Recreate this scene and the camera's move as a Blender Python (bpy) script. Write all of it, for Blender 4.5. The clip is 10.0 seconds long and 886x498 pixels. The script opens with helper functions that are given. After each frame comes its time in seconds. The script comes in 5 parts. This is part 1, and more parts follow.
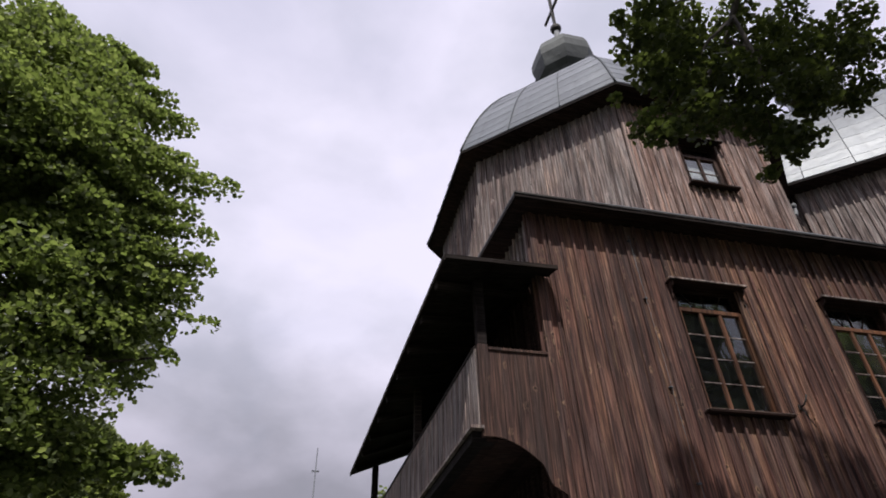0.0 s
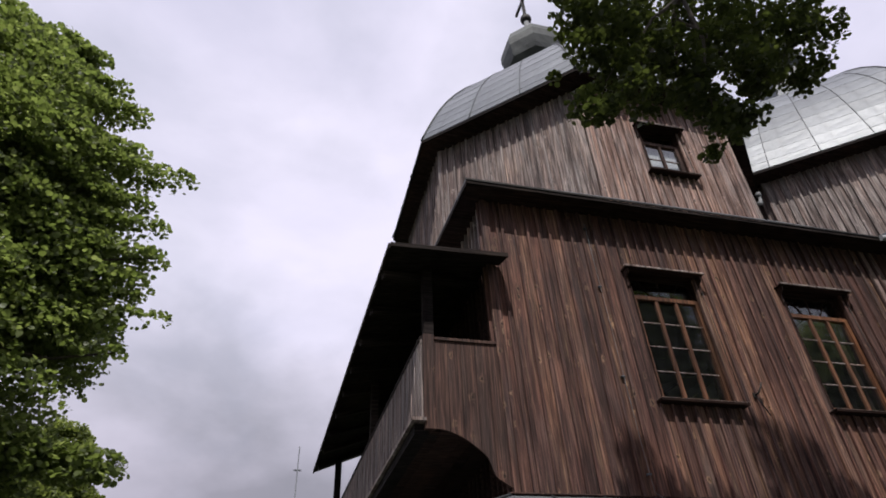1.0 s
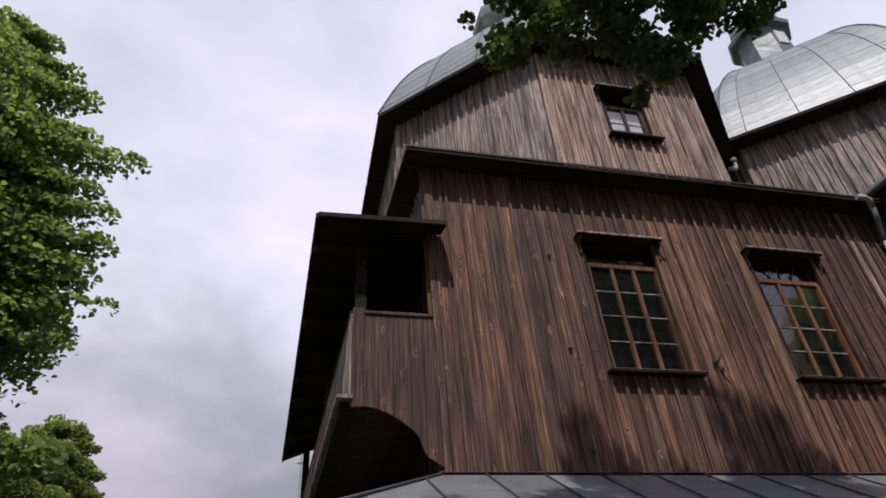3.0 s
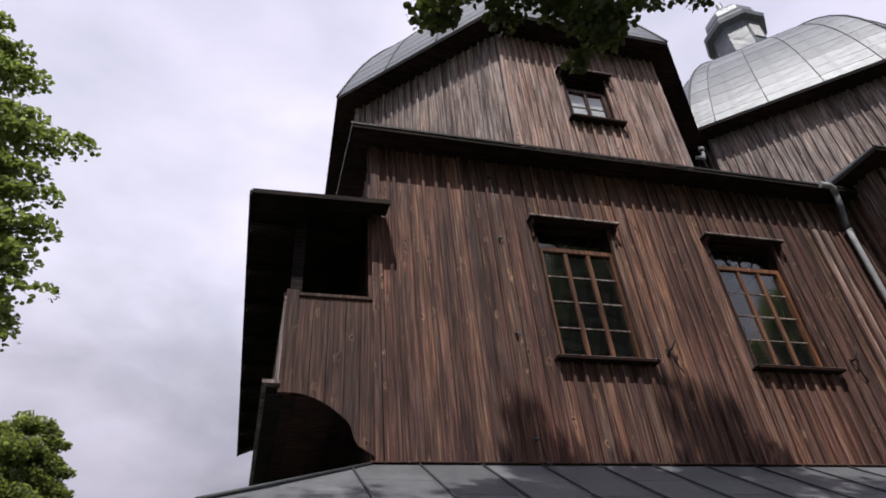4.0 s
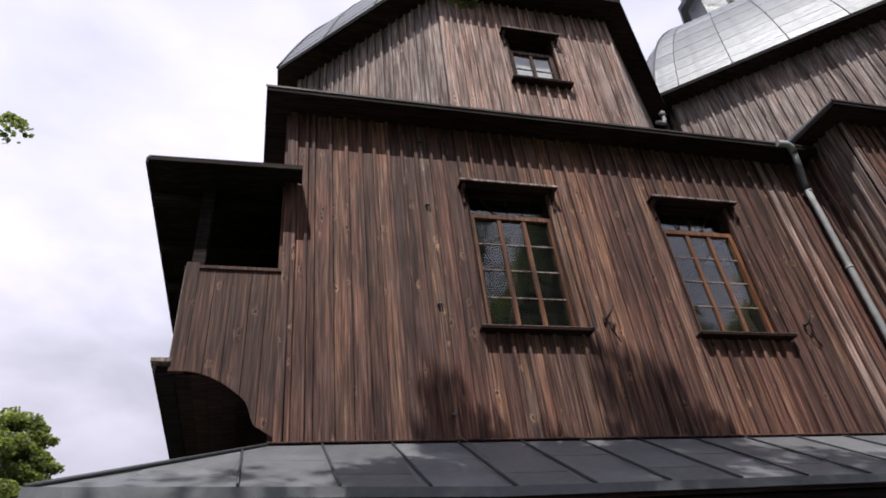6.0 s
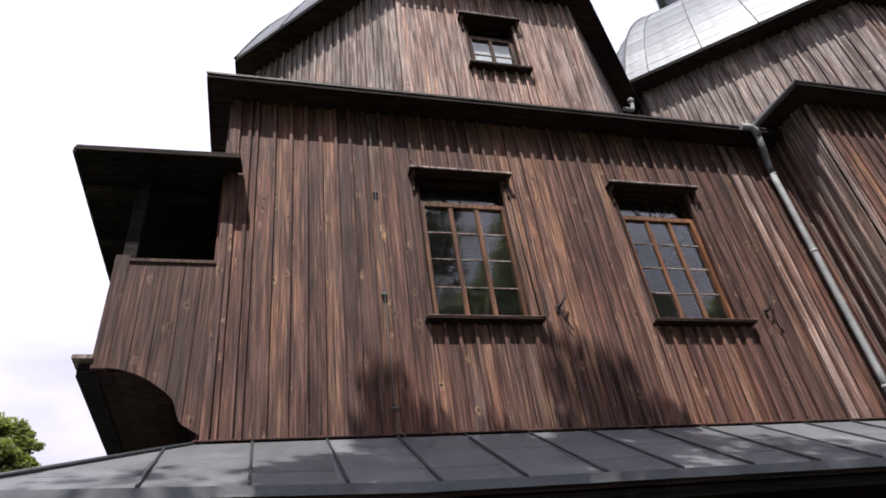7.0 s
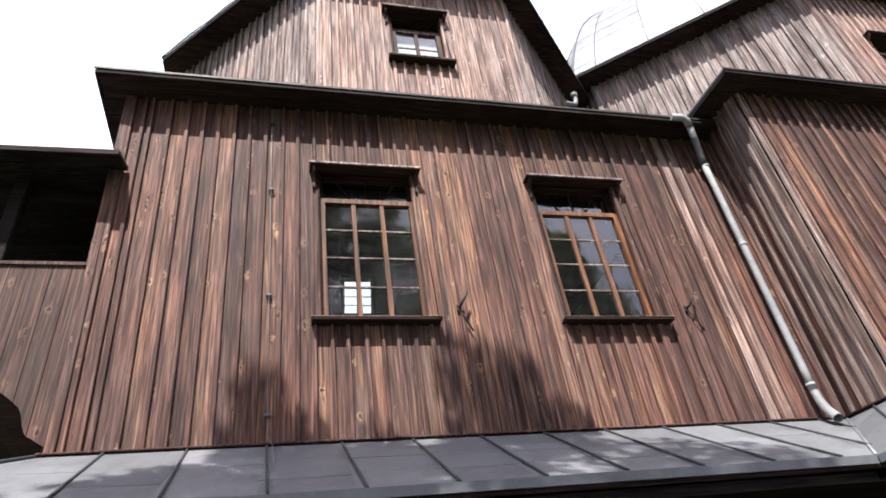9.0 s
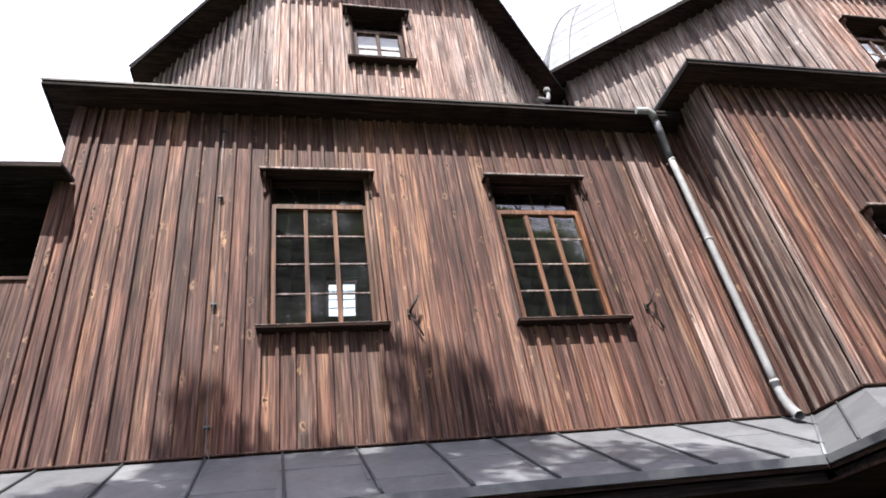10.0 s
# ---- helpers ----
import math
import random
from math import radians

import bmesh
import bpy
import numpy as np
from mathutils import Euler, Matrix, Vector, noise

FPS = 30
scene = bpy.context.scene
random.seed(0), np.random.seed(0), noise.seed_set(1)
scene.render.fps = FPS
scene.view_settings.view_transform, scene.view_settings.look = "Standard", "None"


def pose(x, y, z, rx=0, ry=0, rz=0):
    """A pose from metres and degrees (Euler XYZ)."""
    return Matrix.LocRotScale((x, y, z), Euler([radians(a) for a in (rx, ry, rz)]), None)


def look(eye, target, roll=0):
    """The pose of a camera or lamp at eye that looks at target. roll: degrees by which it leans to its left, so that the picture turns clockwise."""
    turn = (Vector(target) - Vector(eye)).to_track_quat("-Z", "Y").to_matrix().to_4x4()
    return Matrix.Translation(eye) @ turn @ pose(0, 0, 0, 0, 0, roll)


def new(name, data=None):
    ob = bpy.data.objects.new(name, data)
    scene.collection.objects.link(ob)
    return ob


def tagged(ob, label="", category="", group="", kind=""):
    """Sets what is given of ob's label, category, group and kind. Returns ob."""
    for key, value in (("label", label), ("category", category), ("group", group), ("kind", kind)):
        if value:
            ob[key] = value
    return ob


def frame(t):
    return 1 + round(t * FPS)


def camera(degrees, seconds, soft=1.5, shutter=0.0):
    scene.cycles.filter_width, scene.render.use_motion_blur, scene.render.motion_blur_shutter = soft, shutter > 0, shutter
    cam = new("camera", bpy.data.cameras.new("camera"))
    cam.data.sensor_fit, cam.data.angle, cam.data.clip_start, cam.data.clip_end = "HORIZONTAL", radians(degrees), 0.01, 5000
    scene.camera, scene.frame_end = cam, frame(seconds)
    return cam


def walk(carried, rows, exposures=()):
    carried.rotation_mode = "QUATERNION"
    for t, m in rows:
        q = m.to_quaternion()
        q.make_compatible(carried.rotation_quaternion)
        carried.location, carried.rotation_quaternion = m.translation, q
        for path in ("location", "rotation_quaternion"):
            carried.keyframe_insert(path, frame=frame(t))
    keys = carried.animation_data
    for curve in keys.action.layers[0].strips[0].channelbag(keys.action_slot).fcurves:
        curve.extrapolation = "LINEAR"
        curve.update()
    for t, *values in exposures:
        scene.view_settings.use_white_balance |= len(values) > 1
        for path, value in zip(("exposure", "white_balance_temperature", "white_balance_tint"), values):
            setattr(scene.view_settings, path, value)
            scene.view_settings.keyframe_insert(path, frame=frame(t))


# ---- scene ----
cam = camera(72.2, 10.0, soft=1.8)
PATH = [
    (0, (0.222, 0.514, 1.894), (0.616, 2.076, 3.08), -1.5),
    (0.5, (0.529, 0.623, 1.894), (1.003, 2.164, 3.077), -2.9),
    (1, (0.841, 0.658, 1.918), (1.276, 2.214, 3.096), -2.8),
    (1.5, (1.096, 0.76, 1.885), (1.512, 2.322, 3.064), -2.8),
    (2, (1.373, 0.905, 1.909), (1.76, 2.472, 3.089), -3.0),
    (2.5, (1.688, 0.977, 1.892), (2.074, 2.551, 3.064), -3.5),
    (3.8, (2.363, 1.2, 1.965), (2.821, 2.777, 3.106), -4.5),
    (4, (2.548, 1.295, 1.908), (3.003, 2.866, 3.06), -4.4),
    (4.5, (2.821, 1.312, 1.922), (3.259, 2.89, 3.069), -4.6),
    (5, (3.085, 1.422, 1.893), (3.524, 3.008, 3.028), -5.1),
    (5.5, (3.329, 1.534, 1.913), (3.778, 3.125, 3.039), -5.3),
    (7, (4.237, 1.743, 1.907), (4.711, 3.336, 3.019), -7.1),
    (7.5, (4.508, 1.807, 1.9), (4.99, 3.398, 3.013), -7.2),
    (8, (4.867, 1.813, 1.917), (5.337, 3.4, 3.039), -7.9),
    (8.5, (5.176, 1.812, 1.893), (5.647, 3.394, 3.023), -8.0),
    (9, (5.495, 1.822, 1.891), (5.962, 3.406, 3.02), -7.9),
    (9.5, (5.803, 1.767, 1.905), (6.264, 3.355, 3.031), -8.4),
    (10, (6.171, 1.744, 1.924), (6.607, 3.339, 3.05), -8.8),
]
EXPOSURES = [(0.0, -0.04), (2.5, 0.0), (4.0, 0.07), (4.5, 0.13), (5.5, 0.24), (7.0, 0.70), (7.5, 0.97), (8.0, 1.18), (9.0, 1.50), (10.0, 1.60)]
walk(cam, [(t, look(eye, target, roll)) for t, eye, target, roll in PATH], EXPOSURES)

# ---- world, sun ----
SUN_FROM = Vector((-0.35, -1.0, 1.71)).normalized()
sun = new("sun", bpy.data.lights.new("sun", "SUN"))
sun.data.energy, sun.data.angle, sun.data.color = 4.2, radians(0.6), (1.0, 0.955, 0.90)
sun.matrix_world = look(SUN_FROM * 60, (0, 0, 0))

world = bpy.data.worlds.new("sky")
scene.world = world
world.use_nodes = True


def link(nt, a, b):
    nt.links.new(a, b)


def build_sky():
    nt = world.node_tree
    nt.nodes.clear()
    N = nt.nodes.new
    out, mix = N("ShaderNodeOutputWorld"), N("ShaderNodeMixShader")
    blue, white = N("ShaderNodeBackground"), N("ShaderNodeBackground")
    sky = N("ShaderNodeTexSky")
    sky.sky_type, sky.sun_disc = "NISHITA", False
    sky.sun_elevation = math.asin(SUN_FROM.z)
    sky.sun_rotation = math.atan2(SUN_FROM.x, SUN_FROM.y)
    blue.inputs["Strength"].default_value = 0.12
    link(nt, sky.outputs[0], blue.inputs["Color"])
    tc, mp = N("ShaderNodeTexCoord"), N("ShaderNodeMapping")
    mp.inputs["Scale"].default_value = (1.0, 1.0, 1.8)
    mp.inputs["Location"].default_value = (0.35, 0.2, 0.1)
    link(nt, tc.outputs["Generated"], mp.inputs["Vector"])
    n1, n2 = N("ShaderNodeTexNoise"), N("ShaderNodeTexNoise")
    for n, sc, de in ((n1, 1.5, 6.0), (n2, 2.5, 6.0)):
        n.inputs["Scale"].default_value, n.inputs["Detail"].default_value = sc, de
        n.inputs["Distortion"].default_value = 0.15
        link(nt, mp.outputs[0], n.inputs["Vector"])
    cover = N("ShaderNodeValToRGB")
    cover.color_ramp.elements[0].position, cover.color_ramp.elements[0].color = 0.32, (0.68, 0.68, 0.68, 1)
    cover.color_ramp.elements[1].position, cover.color_ramp.elements[1].color = 0.55, (1, 1, 1, 1)
    link(nt, n1.outputs[0], cover.inputs[0])
    shade = N("ShaderNodeValToRGB")
    shade.color_ramp.elements[0].position, shade.color_ramp.elements[0].color = 0.36, (0.74, 0.73, 0.88, 1)
    shade.color_ramp.elements[1].position, shade.color_ramp.elements[1].color = 0.58, (0.925, 0.885, 1.075, 1)
    link(nt, n2.outputs[0], shade.inputs[0])
    # thicker, greyer cloud low over the horizon
    sep, low = N("ShaderNodeSeparateXYZ"), N("ShaderNodeMapRange")
    link(nt, tc.outputs["Generated"], sep.inputs[0])
    wob = N("ShaderNodeMath")
    wob.operation = "MULTIPLY_ADD"
    link(nt, n2.outputs[0], wob.inputs[0])
    wob.inputs[1].default_value = 0.40
    link(nt, sep.outputs["Z"], wob.inputs[2])
    link(nt, wob.outputs[0], low.inputs["Value"])
    low.inputs["From Min"].default_value, low.inputs["From Max"].default_value = 0.42, 0.70
    low.inputs["To Min"].default_value, low.inputs["To Max"].default_value = 0.46, 1.0
    mul = N("ShaderNodeVectorMath")
    mul.operation = "SCALE"
    link(nt, shade.outputs[0], mul.inputs[0])
    link(nt, low.outputs[0], mul.inputs["Scale"])
    link(nt, mul.outputs[0], white.inputs["Color"])
    white.inputs["Strength"].default_value = 1.0
    link(nt, cover.outputs[0], mix.inputs[0])
    link(nt, blue.outputs[0], mix.inputs[1])
    link(nt, white.outputs[0], mix.inputs[2])
    link(nt, mix.outputs[0], out.inputs[0])


build_sky()


# ---- materials ----
def material(name, rough=0.7, metal=0.0):
    m = bpy.data.materials.new(name)
    m.use_nodes = True
    nt = m.node_tree
    b = nt.nodes["Principled BSDF"]
    b.inputs["Roughness"].default_value, b.inputs["Metallic"].default_value = rough, metal
    return m, nt, b


def ramp(nt, src, stops):
    r = nt.nodes.new("ShaderNodeValToRGB")
    els = r.color_ramp.elements
    while len(els) < len(stops):
        els.new(0.5)
    for e, (p, c) in zip(els, stops):
        e.position, e.color = p, (*c, 1)
    link(nt, src, r.inputs[0])
    return r.outputs[0]


def noise_tex(nt, vec, scale, detail=4.0, dist=0.0):
    n = nt.nodes.new("ShaderNodeTexNoise")
    n.inputs["Scale"].default_value, n.inputs["Detail"].default_value, n.inputs["Distortion"].default_value = scale, detail, dist
    link(nt, vec, n.inputs["Vector"])
    return n.outputs[0]


def mixed(nt, fac, a, b, mode="MIX"):
    n = nt.nodes.new("ShaderNodeMix")
    n.data_type, n.blend_type = "RGBA", mode
    for sock, v in ((n.inputs[0], fac), (n.inputs[6], a), (n.inputs[7], b)):
        if hasattr(v, "links"):
            link(nt, v, sock)
        elif isinstance(v, tuple):
            sock.default_value = (*v, 1)
        else:
            sock.default_value = v
    return n.outputs[2]


def scaled(nt, vec, s):
    n = nt.nodes.new("ShaderNodeMapping")
    n.inputs["Scale"].default_value = s
    link(nt, vec, n.inputs["Vector"])
    return n.outputs[0]


def bumped(nt, b, height, strength, dist=0.01):
    n = nt.nodes.new("ShaderNodeBump")
    n.inputs["Strength"].default_value, n.inputs["Distance"].default_value = strength, dist
    link(nt, height, n.inputs["Height"])
    link(nt, n.outputs[0], b.inputs["Normal"])


def wood(name, dark, mid, light, grey, grey_amount, rough=0.75, knots=True, axis=2, spec=0.3, tan=None):
    """Weathered softwood; grain along the local axis, flowing round knots; each piece has its own tone."""
    m, nt, b = material(name, rough)
    N = nt.nodes.new
    tc, info, geo = N("ShaderNodeTexCoord"), N("ShaderNodeObjectInfo"), N("ShaderNodeNewGeometry")
    off, comb = N("ShaderNodeVectorMath"), N("ShaderNodeCombineXYZ")
    off.operation = "MULTIPLY_ADD"
    for i in range(3):
        link(nt, info.outputs["Random"], comb.inputs[i])
    link(nt, comb.outputs[0], off.inputs[0])
    off.inputs[1].default_value = (37.0, 53.0, 91.0)
    link(nt, tc.outputs["Object"], off.inputs[2])
    vec = off.outputs[0]
    flow = vec
    if knots:
        v = N("ShaderNodeTexVoronoi")
        v.voronoi_dimensions = "2D"
        v.inputs["Scale"].default_value = 1.0
        sp, flat = N("ShaderNodeSeparateXYZ"), N("ShaderNodeCombineXYZ")
        link(nt, scaled(nt, vec, (5.2, 1.0, 3.3)), sp.inputs[0])
        link(nt, sp.outputs[0], flat.inputs[0])
        link(nt, sp.outputs[2], flat.inputs[1])
        link(nt, flat.outputs[0], v.inputs["Vector"])
        dist = v.outputs["Distance"]
        # some cells hold no knot
        cell = N("ShaderNodeSeparateColor")
        link(nt, v.outputs["Color"], cell.inputs[0])
        has = N("ShaderNodeMapRange")
        link(nt, cell.outputs[0], has.inputs["Value"])
        for k, val in (("From Min", 0.58), ("From Max", 0.85), ("To Min", 0.34), ("To Max", 0.0)):
            has.inputs[k].default_value = val
        add = N("ShaderNodeMath")
        add.operation = "ADD"
        link(nt, dist, add.inputs[0])
        link(nt, has.outputs[0], add.inputs[1])
        ragged = N("ShaderNodeMath")
        ragged.operation = "MULTIPLY_ADD"
        link(nt, noise_tex(nt, scaled(nt, vec, (34.0, 34.0, 30.0)), 1.0, 3.0), ragged.inputs[0])
        ragged.inputs[1].default_value = 0.42
        link(nt, add.outputs[0], ragged.inputs[2])
        less = N("ShaderNodeMath")
        less.operation = "SUBTRACT"
        link(nt, ragged.outputs[0], less.inputs[0])
        less.inputs[1].default_value = 0.20
        dist = less.outputs[0]
        bend = N("ShaderNodeMapRange")
        link(nt, dist, bend.inputs["Value"])
        for k, val in (("From Min", 0.0), ("From Max", 0.40), ("To Min", 0.013), ("To Max", 0.0)):
            bend.inputs[k].default_value = val
        shift = N("ShaderNodeCombineXYZ")
        link(nt, bend.outputs[0], shift.inputs[0])
        link(nt, bend.outputs[0], shift.inputs[1])
        av = N("ShaderNodeVectorMath")
        link(nt, vec, av.inputs[0])
        link(nt, shift.outputs[0], av.inputs[1])
        flow = av.outputs[0]
    stretch = [1.0, 1.0, 1.0]
    stretch[axis] = 0.030
    fine = noise_tex(nt, scaled(nt, flow, tuple(62 * s for s in stretch)), 1.0, 6.0, 0.5)
    stretch[axis] = 0.045
    broad = noise_tex(nt, scaled(nt, flow, tuple(24 * s for s in stretch)), 1.0, 4.0, 0.9)
    col = ramp(nt, broad, [(0.32, dark), (0.5, mid), (0.72, light)])
    lines = ramp(nt, fine, [(0.36, (0.32, 0.30, 0.305)), (0.50, (0.88, 0.87, 0.88)), (0.63, (1.58, 1.56, 1.54))])
    col = mixed(nt, 0.8, col, lines, "MULTIPLY")
    tone = ramp(nt, info.outputs["Random"], [(0.0, (0.70, 0.67, 0.67)), (0.3, (0.92, 0.89, 0.88)), (0.7, (1.18, 1.14, 1.12)), (1.0, (1.52, 1.44, 1.37))])
    col = mixed(nt, 1.0, col, tone, "MULTIPLY")
    # weather over the whole wall: redder, browner and sun-bleached areas
    area = noise_tex(nt, scaled(nt, geo.outputs["Position"], (0.9, 0.9, 0.45)), 1.0, 3.0, 0.3)
    col = mixed(nt, 1.0, col, ramp(nt, area, [(0.3, (0.68, 0.62, 0.63)), (0.5, (1.0, 0.97, 0.96)), (0.7, (1.42, 1.30, 1.18))]), "MULTIPLY")
    # worn tan streaks and silvered patches
    tan = tan or tuple(min(1.0, c * 1.35) for c in light)
    streak = noise_tex(nt, scaled(nt, flow, (26.0, 26.0, 1.1)), 1.0, 3.0, 0.6)
    worn = ramp(nt, noise_tex(nt, scaled(nt, geo.outputs["Position"], (1.1, 1.1, 0.5)), 1.0, 2.0), [(0.36, (0.25, 0.25, 0.25)), (0.60, (1, 1, 1))])
    col = mixed(nt, mixed(nt, 1.0, ramp(nt, streak, [(0.56, (0, 0, 0)), (0.74, (0.62, 0.62, 0.62))]), worn, "MULTIPLY"), col, mixed(nt, 0.7, tan, lines, "MULTIPLY"))
    patch = noise_tex(nt, scaled(nt, vec, (6.0, 6.0, 0.8)), 1.0, 5.0, 0.4)
    pf = ramp(nt, patch, [(0.45, (0, 0, 0)), (0.68, (grey_amount,) * 3)])
    col = mixed(nt, pf, col, mixed(nt, 0.8, grey, lines, "MULTIPLY"))
    if knots:
        # pale torn grain round a dark heart; in some cells the heart has fallen to bare tan wood
        halo = ramp(nt, dist, [(0.09, (0.68, 0.68, 0.68)), (0.21, (0, 0, 0))])
        col = mixed(nt, halo, col, mixed(nt, 0.85, tuple(min(1.0, c * 1.05) for c in tan), lines, "MULTIPLY"))
        tint = ramp(nt, cell.outputs[1], [(0.84, tuple(c * 0.6 for c in dark)), (0.94, tuple(c * 0.9 for c in tan))])
        blob = ramp(nt, dist, [(0.06, (0.92, 0.92, 0.92)), (0.125, (0, 0, 0))])
        col = mixed(nt, blob, col, mixed(nt, 0.4, tint, lines, "MULTIPLY"))
    link(nt, col, b.inputs["Base Color"])
    b.inputs["Specular IOR Level"].default_value = spec
    bumped(nt, b, fine, 0.6, 0.006)
    return m


WOOD = wood("stained_boards", (0.030, 0.0145, 0.0130), (0.075, 0.0388, 0.0328), (0.137, 0.077, 0.061), (0.105, 0.076, 0.072), 0.35, tan=(0.255, 0.160, 0.104))
WOOD_SUN = wood("sunned_boards", (0.042, 0.0215, 0.0168), (0.103, 0.0555, 0.0420), (0.200, 0.121, 0.084), (0.160, 0.120, 0.108), 0.4, tan=(0.400, 0.250, 0.142))
WOOD_WORN = wood("sun_worn_boards", (0.064, 0.040, 0.034), (0.190, 0.127, 0.109), (0.385, 0.285, 0.248), (0.33, 0.275, 0.26), 0.65)
WOOD_GREY = wood("silvered_boards", (0.052, 0.040, 0.038), (0.145, 0.115, 0.107), (0.300, 0.252, 0.235), (0.32, 0.285, 0.275), 0.7)
# dark wood; on undersides some of the eave shade is in this colour
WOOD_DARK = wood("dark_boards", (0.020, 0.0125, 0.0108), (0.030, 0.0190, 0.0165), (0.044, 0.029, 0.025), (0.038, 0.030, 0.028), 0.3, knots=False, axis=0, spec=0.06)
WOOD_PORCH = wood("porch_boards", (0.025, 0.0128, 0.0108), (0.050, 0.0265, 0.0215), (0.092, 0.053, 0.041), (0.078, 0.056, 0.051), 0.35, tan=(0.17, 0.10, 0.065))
WOOD_RETURN = wood("return_boards", (0.040, 0.029, 0.026), (0.105, 0.080, 0.073), (0.205, 0.165, 0.152), (0.21, 0.18, 0.17), 0.6)
# near black: edge boards' own colour; porch timbers carry shade in it
WOOD_BLACK = wood("black_and_shaded_boards", (0.0115, 0.0098, 0.0096), (0.0180, 0.0155, 0.0152), (0.027, 0.0235, 0.023), (0.026, 0.024, 0.024), 0.3, knots=False, axis=0, spec=0.05)
WOOD_FRAME = wood("window_wood", (0.082, 0.036, 0.018), (0.120, 0.055, 0.028), (0.155, 0.076, 0.042), (0.13, 0.085, 0.06), 0.3, rough=0.6, knots=False)


def zinc(name, base, rough, metal, spread):
    m, nt, b = material(name, rough, metal)
    N = nt.nodes.new
    tc, info = N("ShaderNodeTexCoord"), N("ShaderNodeObjectInfo")
    big = noise_tex(nt, tc.outputs["Object"], 1.6, 5.0, 0.8)
    small = noise_tex(nt, tc.outputs["Object"], 14.0, 4.0, 0.3)
    lo, hi = tuple(c * (1 - spread) for c in base), tuple(min(1, c * (1 + spread)) for c in base)
    col = ramp(nt, big, [(0.3, lo), (0.7, hi)])
    col = mixed(nt, 0.35, col, ramp(nt, small, [(0.35, (0.7, 0.7, 0.7)), (0.65, (1.1, 1.1, 1.1))]), "MULTIPLY")
    col = mixed(nt, 1.0, col, ramp(nt, info.outputs["Random"], [(0.0, (0.78, 0.79, 0.80)), (1.0, (1.16, 1.16, 1.16))]), "MULTIPLY")
    link(nt, col, b.inputs["Base Color"])
    r = nt.nodes.new("ShaderNodeMapRange")
    link(nt, big, r.inputs["Value"])
    r.inputs["To Min"].default_value, r.inputs["To Max"].default_value = rough - 0.12, rough + 0.15
    link(nt, r.outputs[0], b.inputs["Roughness"])
    bumped(nt, b, big, 0.6, 0.05)
    return m


ZINC = zinc("galvanised_sheet", (0.146, 0.157, 0.172), 0.46, 0.25, 0.26)
ZINC_ROOF = zinc("grey_roof_sheet", (0.148, 0.155, 0.166), 0.50, 0.3, 0.2)
ZINC_DULL = zinc("dull_grey_sheet", (0.105, 0.112, 0.124), 0.55, 0.35, 0.20)
# darker than the sheets: the seams' own shadows are put into this colour
ZINC_SEAM = zinc("shadow_dark_seam", (0.05, 0.055, 0.06), 0.6, 0.3, 0.2)
IRON = zinc("dark_iron", (0.028, 0.025, 0.023), 0.6, 0.5, 0.2)
PIPE = zinc("zinc_pipe", (0.235, 0.24, 0.25), 0.72, 0.05, 0.25)
PATINA = zinc("patina_sheet", (0.078, 0.084, 0.082), 0.6, 0.2, 0.35)


def make_glass():
    m, nt, b = material("old_glass")
    nt.nodes.remove(b)
    N = nt.nodes.new
    tr, gl, mx, fr = N("ShaderNodeBsdfTransparent"), N("ShaderNodeBsdfGlossy"), N("ShaderNodeMixShader"), N("ShaderNodeLayerWeight")
    tr.inputs[0].default_value = (0.80, 0.86, 0.84, 1)
    gl.inputs["Roughness"].default_value = 0.05
    fr.inputs["Blend"].default_value = 0.5
    tc, bp = N("ShaderNodeTexCoord"), N("ShaderNodeBump")
    wav = noise_tex(nt, tc.outputs["Object"], 5.0, 2.0)
    bp.inputs["Strength"].default_value, bp.inputs["Distance"].default_value = 0.12, 0.02
    link(nt, wav, bp.inputs["Height"])
    link(nt, bp.outputs[0], gl.inputs["Normal"])
    link(nt, ramp(nt, fr.outputs["Facing"], [(0.0, (0.09, 0.09, 0.09)), (0.3, (0.13, 0.13, 0.13)), (0.6, (0.30, 0.30, 0.30)), (1.0, (1, 1, 1))]), mx.inputs[0])
    link(nt, tr.outputs[0], mx.inputs[1])
    link(nt, gl.outputs[0], mx.inputs[2])
    dust, mx2 = N("ShaderNodeBsdfDiffuse"), N("ShaderNodeMixShader")
    dust.inputs[0].default_value = (0.30, 0.32, 0.33, 1)
    spots = noise_tex(nt, tc.outputs["Object"], 9.0, 5.0, 0.4)
    link(nt, ramp(nt, spots, [(0.40, (0.008, 0.008, 0.008)), (0.80, (0.05, 0.05, 0.05))]), mx2.inputs[0])
    link(nt, mx.outputs[0], mx2.inputs[1])
    link(nt, dust.outputs[0], mx2.inputs[2])
    link(nt, mx2.outputs[0], nt.nodes["Material Output"].inputs[0])
    return m


GLASS = make_glass()


def make_clear():
    m, nt, b = material("pane_back")
    nt.nodes.remove(b)
    tr = nt.nodes.new("ShaderNodeBsdfTransparent")
    tr.inputs[0].default_value = (0.95, 0.97, 0.96, 1)
    link(nt, tr.outputs[0], nt.nodes["Material Output"].inputs[0])
    return m


CLEAR = make_clear()


